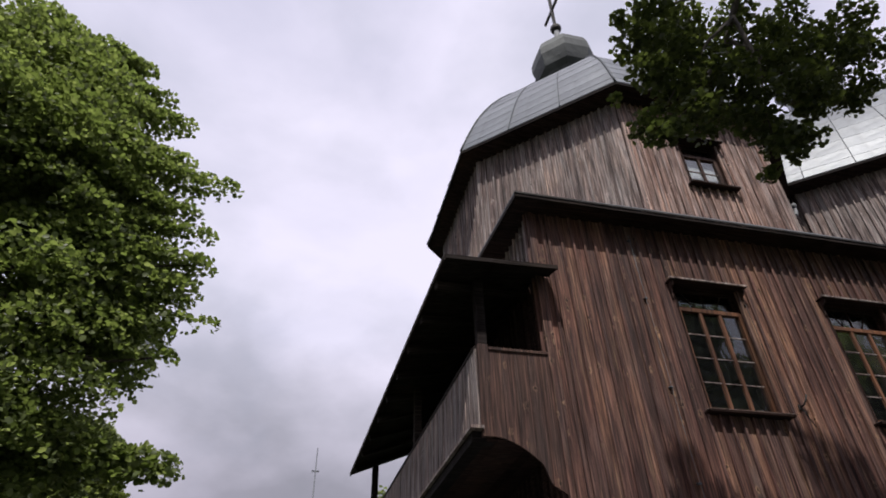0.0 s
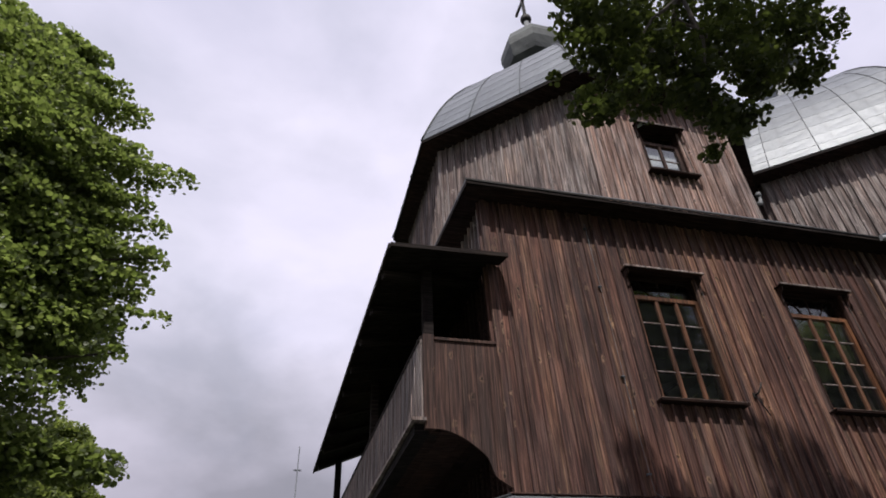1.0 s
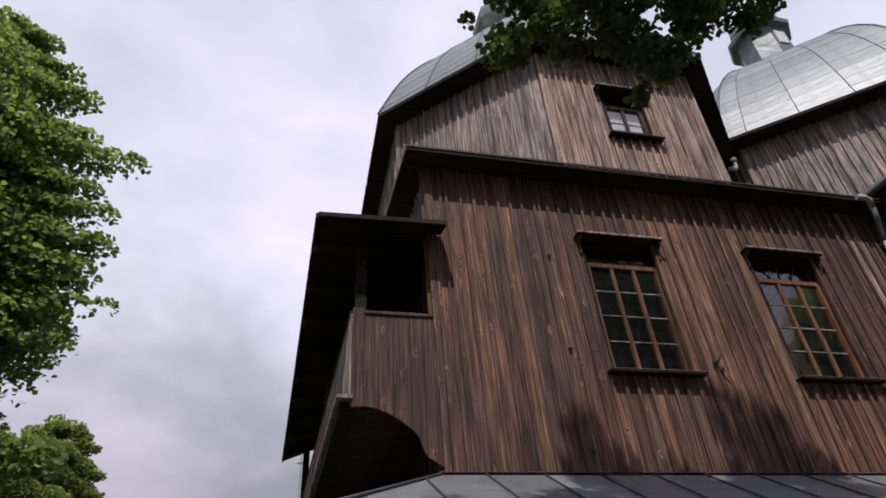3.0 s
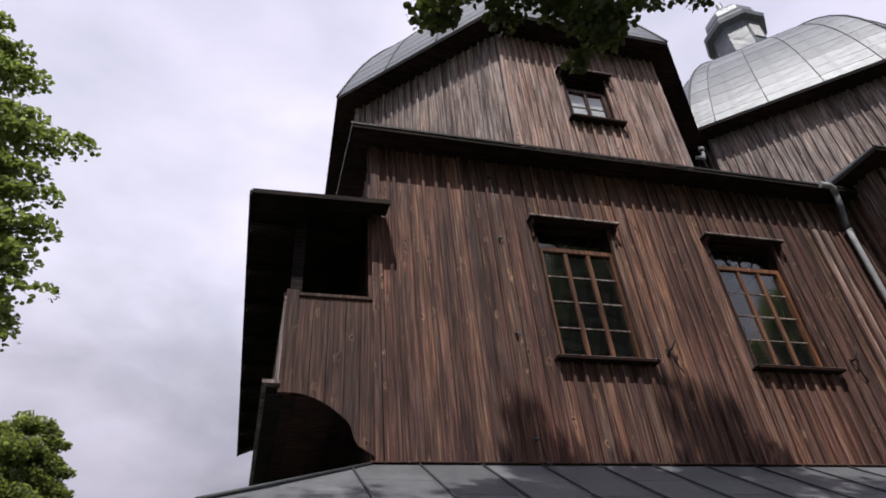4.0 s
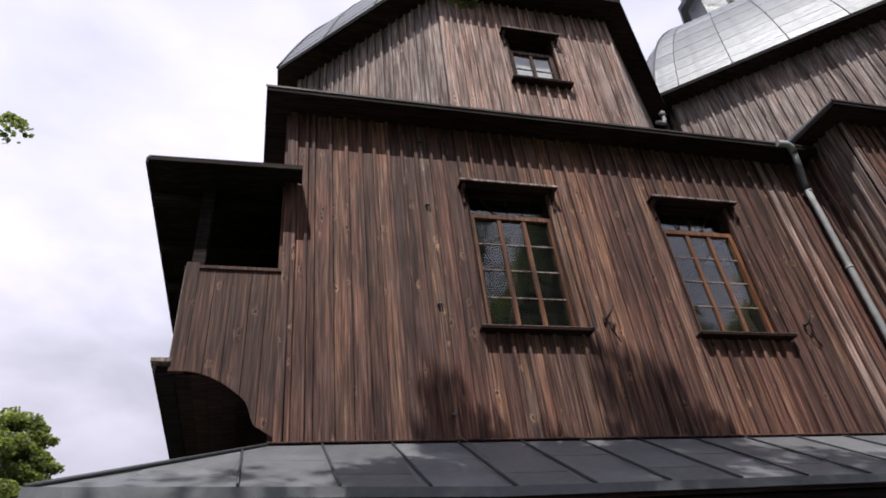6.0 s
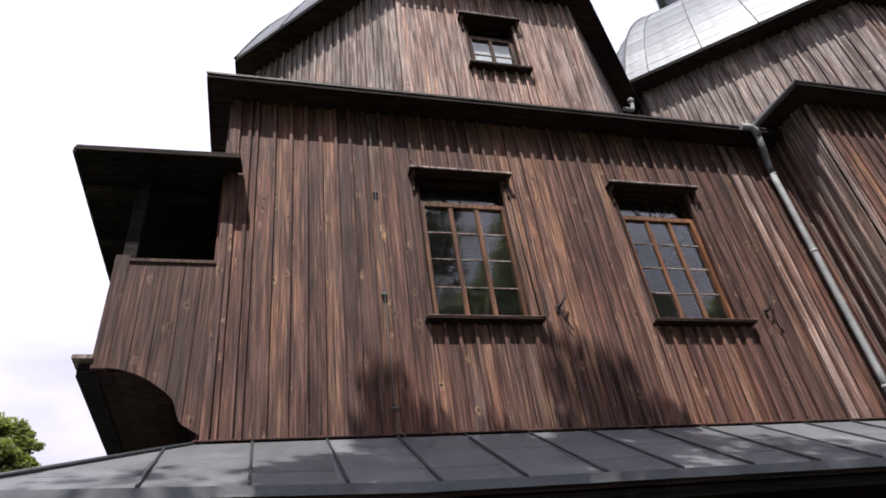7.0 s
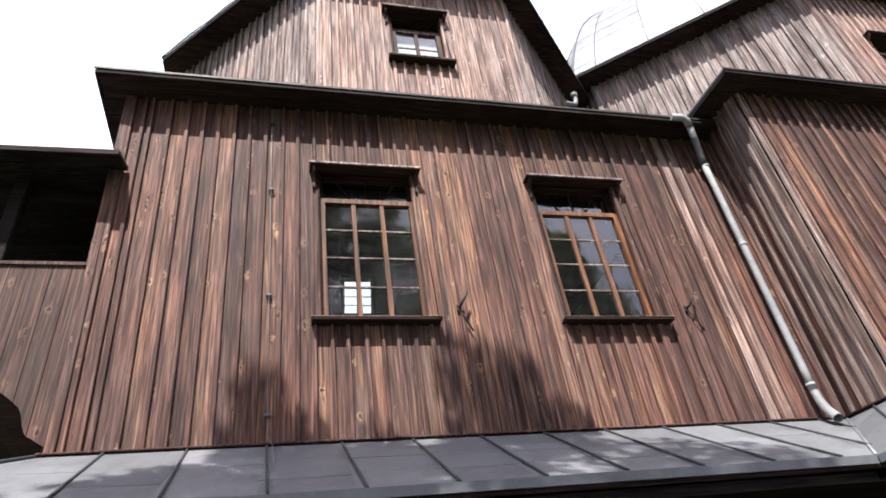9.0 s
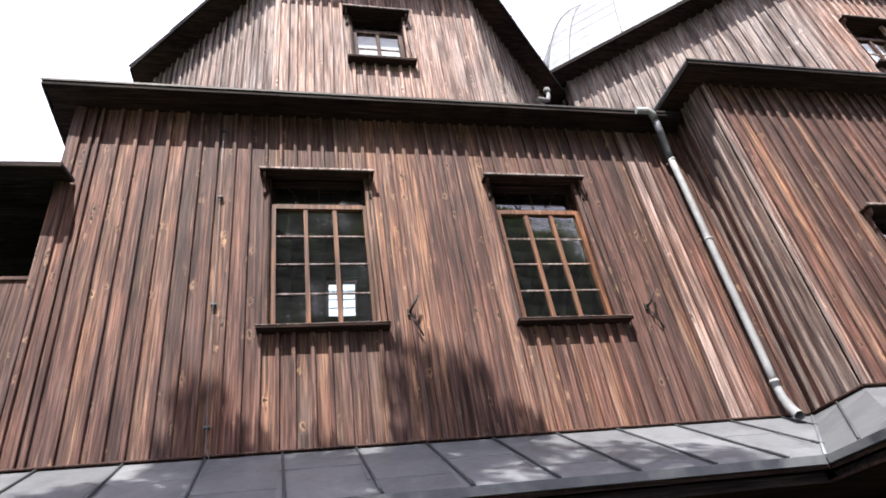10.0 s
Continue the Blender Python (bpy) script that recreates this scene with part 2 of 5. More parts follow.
def leaf_material(name, stops, light):
    m, nt, b = material(name, 0.5)
    N = nt.nodes.new
    geo, tl, mx = N("ShaderNodeNewGeometry"), N("ShaderNodeBsdfTranslucent"), N("ShaderNodeMixShader")
    col = ramp(nt, geo.outputs["Random Per Island"], stops)
    link(nt, col, b.inputs["Base Color"])
    b.inputs["Roughness"].default_value = 0.42
    b.inputs["Specular IOR Level"].default_value = 0.4
    link(nt, mixed(nt, 1.0, col, light, "MULTIPLY"), tl.inputs["Color"])
    mx.inputs[0].default_value = 0.58
    link(nt, b.outputs[0], mx.inputs[1])
    link(nt, tl.outputs[0], mx.inputs[2])
    link(nt, mx.outputs[0], nt.nodes["Material Output"].inputs[0])
    return m


LEAF = leaf_material("linden_leaf", [(0.0, (0.080, 0.104, 0.038)), (0.6, (0.134, 0.166, 0.062)), (0.9, (0.178, 0.210, 0.088)), (1.0, (0.26, 0.29, 0.15))], (1.5, 1.58, 0.92))
LEAF_BRIGHT = leaf_material("bright_leaf", [(0.0, (0.085, 0.108, 0.044)), (0.6, (0.140, 0.168, 0.070)), (1.0, (0.23, 0.26, 0.13))], (1.7, 1.75, 0.8))
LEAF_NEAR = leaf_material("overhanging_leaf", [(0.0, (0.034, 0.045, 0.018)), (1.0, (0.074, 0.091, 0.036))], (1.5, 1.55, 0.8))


def make_bark():
    m, nt, b = material("bark", 0.9)
    tc = nt.nodes.new("ShaderNodeTexCoord")
    v = noise_tex(nt, scaled(nt, tc.outputs["Object"], (9, 9, 2)), 1.0, 6.0, 0.8)
    link(nt, ramp(nt, v, [(0.3, (0.03, 0.025, 0.02)), (0.7, (0.11, 0.09, 0.075))]), b.inputs["Base Color"])
    bumped(nt, b, v, 0.9, 0.03)
    return m


BARK = make_bark()


def make_pale():
    m, nt, b = material("pale_panel", 0.5)
    tc = nt.nodes.new("ShaderNodeTexCoord")
    v = noise_tex(nt, tc.outputs["Object"], 12.0, 5.0, 0.3)
    link(nt, ramp(nt, v, [(0.3, (0.42, 0.42, 0.42)), (0.7, (0.62, 0.62, 0.61))]), b.inputs["Base Color"])
    bumped(nt, b, v, 0.3, 0.004)
    return m


PALE = make_pale()


def make_ground():
    m, nt, b = material("short_grass", 0.95)
    tc = nt.nodes.new("ShaderNodeTexCoord")
    a, c = noise_tex(nt, tc.outputs["Object"], 0.4, 6.0), noise_tex(nt, tc.outputs["Object"], 30.0, 4.0)
    col = ramp(nt, a, [(0.3, (0.030, 0.042, 0.018)), (0.7, (0.058, 0.067, 0.034))])
    link(nt, mixed(nt, 0.6, col, ramp(nt, c, [(0.3, (0.5, 0.5, 0.5)), (0.7, (1.2, 1.2, 1.1))]), "MULTIPLY"), b.inputs["Base Color"])
    bumped(nt, b, c, 0.8, 0.04)
    return m


GROUND = make_ground()


# ---- mesh helpers ----
def mesh_of(name, verts, faces, mat, smooth=False):
    me = bpy.data.meshes.new(name)
    me.from_pydata([tuple(v) for v in verts], [], faces)
    bm = bmesh.new()
    bm.from_mesh(me)
    bmesh.ops.recalc_face_normals(bm, faces=bm.faces)
    bm.to_mesh(me)
    bm.free()
    if smooth:
        me.shade_smooth()
    me.materials.append(mat)
    return me


def part(name, me, parent=None, label="", m=None):
    ob = new(name, me)
    if m is not None:
        ob.matrix_basis = m
    if parent is not None:
        ob.parent = parent
    if label:
        ob["label"] = label
    return ob


def thing(name, label, category, me=None, kind="", group="", m=None):
    ob = new(name, me)
    if m is not None:
        ob.matrix_basis = m
    return tagged(ob, label, category, group, kind)


def box_data(x0, x1, y0, y1, z0, z1, base=0):
    v = [(x, y, z) for z in (z0, z1) for x, y in ((x0, y0), (x1, y0), (x1, y1), (x0, y1))]
    f = [(0, 3, 2, 1), (4, 5, 6, 7), (0, 1, 5, 4), (1, 2, 6, 5), (2, 3, 7, 6), (3, 0, 4, 7)]
    return v, [tuple(i + base for i in q) for q in f]


def boxes(name, specs, mat, chamfer=0.0):
    bm = bmesh.new()
    for s in specs:
        v, f = box_data(*s)
        vs = [bm.verts.new(p) for p in v]
        for q in f:
            bm.faces.new([vs[i] for i in q])
    if chamfer:
        bmesh.ops.bevel(bm, geom=list(bm.edges), offset=chamfer, segments=1, affect="EDGES")
    bmesh.ops.recalc_face_normals(bm, faces=bm.faces)
    me = bpy.data.meshes.new(name)
    bm.to_mesh(me)
    bm.free()
    me.materials.append(mat)
    return me


def tube(name, pts, radius, mat, sides=10, closed=True):
    """A round bar through pts; radius may be one number or one for each point."""
    pts = [Vector(p) for p in pts]
    rad = radius if isinstance(radius, (list, tuple)) else [radius] * len(pts)
    verts, faces = [], []
    for i, p in enumerate(pts):
        d = (pts[min(i + 1, len(pts) - 1)] - pts[max(i - 1, 0)]).normalized()
        a = d.orthogonal().normalized() if i == 0 else (a - d * a.dot(d)).normalized()
        b = d.cross(a)
        for k in range(sides):
            w = 2 * math.pi * k / sides
            verts.append(p + (a * math.cos(w) + b * math.sin(w)) * rad[i])
    for i in range(len(pts) - 1):
        for k in range(sides):
            j = (k + 1) % sides
            faces.append((i * sides + k, i * sides + j, (i + 1) * sides + j, (i + 1) * sides + k))
    if closed:
        faces.append(tuple(range(sides)))
        faces.append(tuple(range((len(pts) - 1) * sides, len(pts) * sides)))
    me = mesh_of(name, verts, faces, mat, True)
    if closed:
        me.polygons[-1].use_smooth = me.polygons[-2].use_smooth = False
    return me


PIECES = {}


def strip_mesh(kind, w, h, t, mat):
    """A board with its long front edges eased; local x across, -y outwards, z up."""
    key = (kind, round(w, 3), round(h, 2), mat.name)
    if key not in PIECES:
        e = 0.006
        prof = [(0, 0), (0, -t + e), (e, -t), (w - e, -t), (w, -t + e), (w, 0)]
        v = [(x, y, z) for z in (0, h) for x, y in prof]
        f = [(i, (i + 1) % 6, (i + 1) % 6 + 6, i + 6) for i in range(6)] + [tuple(range(6)), tuple(range(6, 12))]
        PIECES[key] = mesh_of(kind, v, f, mat)
    return PIECES[key]


def frame_of(origin, u):
    """Local x along u, local y into the wall, z up."""
    u = Vector(u).normalized()
    z = Vector((0, 0, 1))
    y = z.cross(u)
    m = Matrix((u, y, z)).transposed().to_4x4()
    return Matrix.Translation(origin) @ m


def core_wall(name, origin, u, width, z0, z1, openings, thick, label):
    us = sorted({0.0, width, *(o[0] for o in openings), *(o[1] for o in openings)})
    zs = sorted({z0, z1, *(o[2] for o in openings), *(o[3] for o in openings)})
    cells = []
    for a, b in zip(us, us[1:]):
        for c, d in zip(zs, zs[1:]):
            cu, cz = (a + b) / 2, (c + d) / 2
            if not any(o[0] < cu < o[1] and o[2] < cz < o[3] for o in openings):
                cells.append((a, b, 0.0, thick, c, d))
    me = boxes(name, cells, WOOD_DARK)
    return thing(name, label, "wall", me, "structure", m=frame_of(origin, u))


def clad(wall, width, z0, z1, openings, mat, rng, lo=0.14, hi=0.205, wear=(), plan=None, under=(), lean=(0.0, 0.0)):
    """Upright boards with cover battens on the outside of a core wall.

    plan: batten places along the wall at its top, or none for random widths; under: batten places below each opening;
    lean: degrees by which the boards stand off the plumb line at the wall's two ends."""
    spans_of = [(o[0], o[1], o[2] - 0.07, o[3] + 0.045) for o in openings]
    if plan is None:
        cuts = sorted({0.0, width, *(o[0] for o in spans_of), *(o[1] for o in spans_of)})
        plan = []
        for a, b in zip(cuts, cuts[1:]):
            n = max(1, round((b - a) / ((lo + hi) / 2)))
            ws = [rng.uniform(lo, hi) for _ in range(n)]
            k, x = (b - a) / sum(ws), a
            for w in ws:
                plan.append(x)
                x += w * k
        plan.append(width)

    def tilt(x):
        return lean[0] + (lean[1] - lean[0]) * x / width

    def stand(x, z):
        """Place along the wall at height z of a board whose top is at x."""
        return x + math.tan(radians(-tilt(x))) * (z1 - z)

    def column(a, b, c, d, top_known):
        """One board and the batten on its first edge, from height c up to d."""
        kind = mat
        for a0, b0, chance, other in wear:
            if a0 < a < b0 and rng.random() < chance:
                kind = other
        x0 = stand(a, c) if top_known else a
        w = b - a
        if w > 0.075:
            m = pose(x0 + 0.018, -0.002 - rng.uniform(0, 0.003), c, 0, tilt(a), rng.uniform(-0.5, 0.5))
            part("board", strip_mesh("board", round(w - 0.034, 3), d - c, 0.018, kind), wall, m=m)
        bw = rng.choice((0.042, 0.046, 0.052))
        m = pose(x0 - bw / 2, -0.001 - rng.uniform(0, 0.004), c - rng.uniform(0, 0.01), 0, tilt(a) + rng.uniform(-0.1, 0.1), 0)
        part("batten", strip_mesh("batten", bw, d - c, 0.058, mat if rng.random() < 0.7 else kind), wall, m=m)

    for a, b in zip(plan, plan[1:]):
        holes = sorted((o for o in spans_of if o[0] - 0.02 < stand((a + b) / 2, (o[2] + o[3]) / 2) < o[1] + 0.02), key=lambda o: -o[3])
        top = z1
        for o in holes:
            if top - o[3] > 0.05:
                column(a, b, o[3], top, True)
            top = o[2]
        if not (holes and under) and top - z0 > 0.05:
            column(a, b, z0, top, True)
    for o, row in zip(spans_of, under):
        row = list(row) + [2 * row[-1] - row[-2]]
        for a, b in zip(row, row[1:]):
            column(a, b, z0, o[2], False)


# ---- setting: ground ----
GZ = 0.2
ground = thing("ground", "short green grass round the wooden church", "ground",
               mesh_of("ground", [(-900, -900, GZ), (900, -900, GZ), (900, 900, GZ), (-900, 900, GZ)], [(0, 1, 2, 3)], GROUND), "structure")

# ---- plan ----
XL, XN = 3.47, 11.75          # lower west room: west wall, joint with the middle room
YF, YB = 7.575, 15.36         # its outer faces
NXR, NYF = 21.6, 6.78         # middle room
CX, CY, AP = 7.28, 11.47, 3.83  # west octagon: centre and apothem
NX, NAP = 16.90, 4.63         # middle octagon
RNG = random.Random(7)
W1, W2, UW, UW2 = 6.335, 9.135, 7.265, 15.95


def octo(cx, cy, ap, z, wide=None):
    """Corners of an octagon, from the south face's west corner, anticlockwise from above; the middle one is longer than wide."""
    h = ap * math.tan(math.pi / 8)
    k = wide or (1.145 if cx == NX else 1.0)
    return [Vector((cx + x * k, cy + y, z)) for x, y in ((-h, -ap), (h, -ap), (ap, -h), (ap, h), (h, ap), (-h, ap), (-ap, h), (-ap, -h))]


# lower west room
op = [(W1 - 0.585 - XL, W1 + 0.585 - XL, 5.02, 7.09), (W2 - 0.585 - XL, W2 + 0.585 - XL, 5.02, 7.09)]
wall = core_wall("wall_west_room_south", (XL, YF, 0), (1, 0, 0), XN - XL, 3.66, 8.30, op, 0.28, "brown board-and-batten wooden church wall with two windows")
BATTENS = [0.02, 0.161, 0.243, 0.459, 0.653, 0.843, 1.022, 1.222, 1.399, 1.591, 1.798, 1.987, 2.186, 2.366, 2.54, 2.713, 2.881, 3.053, 3.227, 3.404, 3.596, 3.783,
           3.942, 4.118, 4.295, 4.474, 4.638, 4.813, 5.021, 5.182, 5.362, 5.535, 5.709, 5.885, 6.054, 6.233, 6.397, 6.584, 6.781, 6.985, 7.155, 7.354, 7.545, 7.74, 7.93, 8.11, 8.28]
clad(wall, XN - XL, 3.74, 8.17, op, WOOD, RNG, plan=BATTENS, lean=(-1.35, -0.4),
     under=((2.245, 2.425, 2.583, 2.773, 2.948, 3.113, 3.292, 3.479), (5.049, 5.218, 5.39, 5.564, 5.74, 5.91, 6.097, 6.249)),
     wear=((0.4, 1.7, 0.30, WOOD_SUN), (1.7, 3.2, 0.42, WOOD_SUN), (3.2, 5.3, 0.80, WOOD_SUN), (5.3, 7.1, 0.40, WOOD_SUN), (7.1, 7.4, 1.0, WOOD_WORN)))
wall = core_wall("wall_west_room_west", (XL, YB, 0), (0, -1, 0), YB - YF - 0.0, 3.66, 8.30, [], 0.28, "weathered board-and-batten gable side of the church")
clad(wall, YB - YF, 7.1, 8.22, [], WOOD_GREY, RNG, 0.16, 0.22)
# boards under the gallery roof: its shade is put into their dark colour
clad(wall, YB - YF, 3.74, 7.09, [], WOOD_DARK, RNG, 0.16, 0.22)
wall = core_wall("wall_west_room_north", (XN, YB + 0.3, 0), (-1, 0, 0), XN - XL, 3.66, 8.30, [], 0.28, "dark timber wall closing the room")
part("corner_board", strip_mesh("corner_board", 0.085, 4.43, 0.06, WOOD), bpy.data.objects["wall_west_room_south"], m=pose(0.0, -0.004, 3.74, 0, -1.1))
part("corner_strip", strip_mesh("corner_strip", 0.05, 4.43, 0.03, WOOD), bpy.data.objects["wall_west_room_south"], m=pose(-0.045, 0.05, 3.74, 0, -0.9))

# middle room
wall = core_wall("wall_middle_room_west", (XN, YF, 0), (0, -1, 0), YF - NYF, 3.66, 8.45, [], 0.28, "silvered board-and-batten return wall of the church")
clad(wall, YF - NYF, 3.74, 8.40, [], WOOD_RETURN, RNG, 0.13, 0.18, wear=((-0.1, 0.3, 1.0, WOOD),))
NW = [13.83, 18.6]
nop = [(x - 0.585 - XN, x + 0.585 - XN, 4.06, 6.02) for x in NW]
wall = core_wall("wall_middle_room_south", (XN, NYF, 0), (1, 0, 0), NXR - XN, 3.66, 8.45, nop, 0.28, "brown board-and-batten wooden wall of the middle room")
clad(wall, NXR - XN, 3.74, 8.40, nop, WOOD, RNG, plan=[0.04, 0.155, 0.327, 0.486, 0.666, 0.856, 1.029, 1.237, 1.418, 1.615, 1.803, 1.983] + [2.155 + 0.1836 * k for k in range(43)], wear=((0.6, 9.0, 0.14, WOOD_SUN), (0.3, 0.5, 1.0, WOOD_SUN)))
part("corner_board", strip_mesh("corner_board", 0.11, 4.6, 0.035, WOOD_GREY), wall, m=pose(-0.02, -0.022, 3.74))
wall = core_wall("wall_middle_room_east", (NXR, NYF, 0), (0, 1, 0), 9.4, 3.66, 8.45, [], 0.28, "dark timber wall closing the room")
wall = core_wall("wall_middle_room_north", (NXR, NYF + 9.4, 0), (-1, 0, 0), NXR - XN, 3.66, 8.45, [], 0.28, "dark timber wall closing the room")

# ground storey below the lean-to roof, whose shade is put into its dark wood
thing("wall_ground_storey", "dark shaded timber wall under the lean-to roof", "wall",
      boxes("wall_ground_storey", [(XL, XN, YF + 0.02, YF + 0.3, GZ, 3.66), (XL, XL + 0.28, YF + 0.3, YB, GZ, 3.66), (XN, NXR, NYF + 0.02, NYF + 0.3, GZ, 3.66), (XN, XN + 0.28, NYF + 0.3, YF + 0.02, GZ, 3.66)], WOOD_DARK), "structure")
thing("floor", "dark plank floor inside the church", "floor", boxes("floor", [(XL + 0.28, NXR, YF + 0.28, YB, 3.5, 3.62)], WOOD_DARK), "structure")

# octagons
UPPER_BATTENS = [0.02, 0.195, 0.318, 0.434, 0.551, 0.686, 0.83, 1.0, 1.15, 1.307, 1.484, 1.663, 1.848, 2.0, 2.156, 2.354, 2.524, 2.696, 2.89, 3.033, 3.17]
for nm, cx, ap, z0, z1 in (("west", CX, AP, 8.2, 11.72), ("middle", NX, NAP, 8.3, 11.95)):
    c = octo(cx, CY, ap, 0)
    names = ("south", "southeast", "east", "northeast", "north", "northwest", "west", "southwest")
    for i in range(8):
        a, b = c[i], c[(i + 1) % 8]
        wid = (b - a).length
        o = []
        if i == 0 or (i == 4 and nm == "west"):
            mid = wid / 2 + ((UW - CX) if (nm == "west" and i == 0) else (CX - 7.03) if nm == "west" else UW2 - NX)
            dz = -0.2 if i == 4 else -0.24 if nm == "middle" else 0.0
            o = [(mid - 0.40, mid + 0.40, 9.52 + dz, 10.66 + dz)]
        w = core_wall(f"wall_{nm}_octagon_{names[i]}", a, b - a, wid, z0, z1, o, 0.2,
                      "board-and-batten face of the octagonal upper storey" if i in (0, 1, 7) else "timber face of the octagonal upper storey")
        if i in (0, 1, 6, 7):
            clad(w, wid, z0 + 0.1, z1 - 0.12, o, WOOD_WORN if (i == 0) else WOOD_GREY, RNG, 0.14, 0.20, plan=UPPER_BATTENS if (i == 0 and nm == "west") else None)
            part("corner_board", strip_mesh("corner_board", 0.09, z1 - z0 - 0.3, 0.034, WOOD_GREY), w, m=pose(-0.01, -0.024, z0 + 0.1))


# ---- roofs ----
def slab(name, quads, mat, thick=0.05):
    """Roof planes as slabs of even upright thickness."""
    v, f = [], []
    for q in quads:
        b, n = len(v), len(q)
        v += [Vector(p) for p in q] + [Vector(p) - Vector((0, 0, thick)) for p in q]
        f += [tuple(b + i for i in range(n)), tuple(b + n + i for i in reversed(range(n)))]
        f += [(b + i, b + (i + 1) % n, b + n + (i + 1) % n, b + n + i) for i in range(n)]
    return mesh_of(name, v, f, mat)


def eave_roof(name, x0, x1, y0, y1, cx, ap, z, label, joint=None):
    """The narrow skirt between a square room and its octagon, with a flat boarded underside and an edge board."""
    ov = 0.38
    X0, X1, Y0, Y1 = x0 - ov, x1 + ov, y0 - ov, y1 + ov
    if joint:
        X1 = joint
    c = octo(cx, CY, ap + 0.05, z + 0.42)
    out = 0.045 * (Y1 - Y0)    # the west eave runs slightly outwards
    sw, se, ne, nw = Vector((X0, Y0, z)), Vector((X1, Y0, z)), Vector((X1, Y1, z)), Vector((X0 - out, Y1, z))
    quads = [(sw, se, c[1], c[0]), (se, c[2], c[1]), (se, ne, c[3], c[2]), (ne, c[4], c[3]), (ne, nw, c[5], c[4]), (nw, c[6], c[5]), (nw, sw, c[7], c[6]), (sw, c[0], c[7])]
    roof = thing(name, label, "roof", slab(name, quads, ZINC_DULL, 0.03), "structure")
    zz = z - 0.035
    # underside boards: part of the eave shade comes from their dark colour
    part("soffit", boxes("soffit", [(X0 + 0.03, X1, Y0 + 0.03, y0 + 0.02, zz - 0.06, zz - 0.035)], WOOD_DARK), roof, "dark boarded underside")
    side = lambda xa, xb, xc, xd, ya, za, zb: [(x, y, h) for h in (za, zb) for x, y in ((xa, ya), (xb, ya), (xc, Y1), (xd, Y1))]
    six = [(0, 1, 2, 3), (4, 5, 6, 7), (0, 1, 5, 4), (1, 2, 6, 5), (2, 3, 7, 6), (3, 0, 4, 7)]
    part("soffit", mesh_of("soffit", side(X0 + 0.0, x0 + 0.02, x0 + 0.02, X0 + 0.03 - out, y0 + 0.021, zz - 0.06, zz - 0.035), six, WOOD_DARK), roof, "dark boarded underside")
    part("edge_board", boxes("edge_board", [(X0, X1, Y0, Y0 + 0.028, zz - 0.055, zz)], WOOD_BLACK, 0.004), roof)
    part("edge_board", mesh_of("edge_board", side(X0, X0 + 0.028, X0 + 0.028 - out, X0 - out, Y0 + 0.03, zz - 0.064, zz), six, WOOD_BLACK), roof)
    part("drip_edge", boxes("drip_edge", [(X0 - 0.015, X1, Y0 - 0.015, Y0 - 0.001, z - 0.03, z + 0.002)], IRON), roof)
    return roof


eave_roof("roof_skirt_west", XL, XN, YF, YB, CX, AP, 8.27, "dark narrow eaves roof between square room and octagon", joint=XN - 0.1)
eave_roof("roof_skirt_middle", XN, NXR, NYF, 16.2, NX, NAP, 8.48, "dark narrow eaves roof of the middle room")


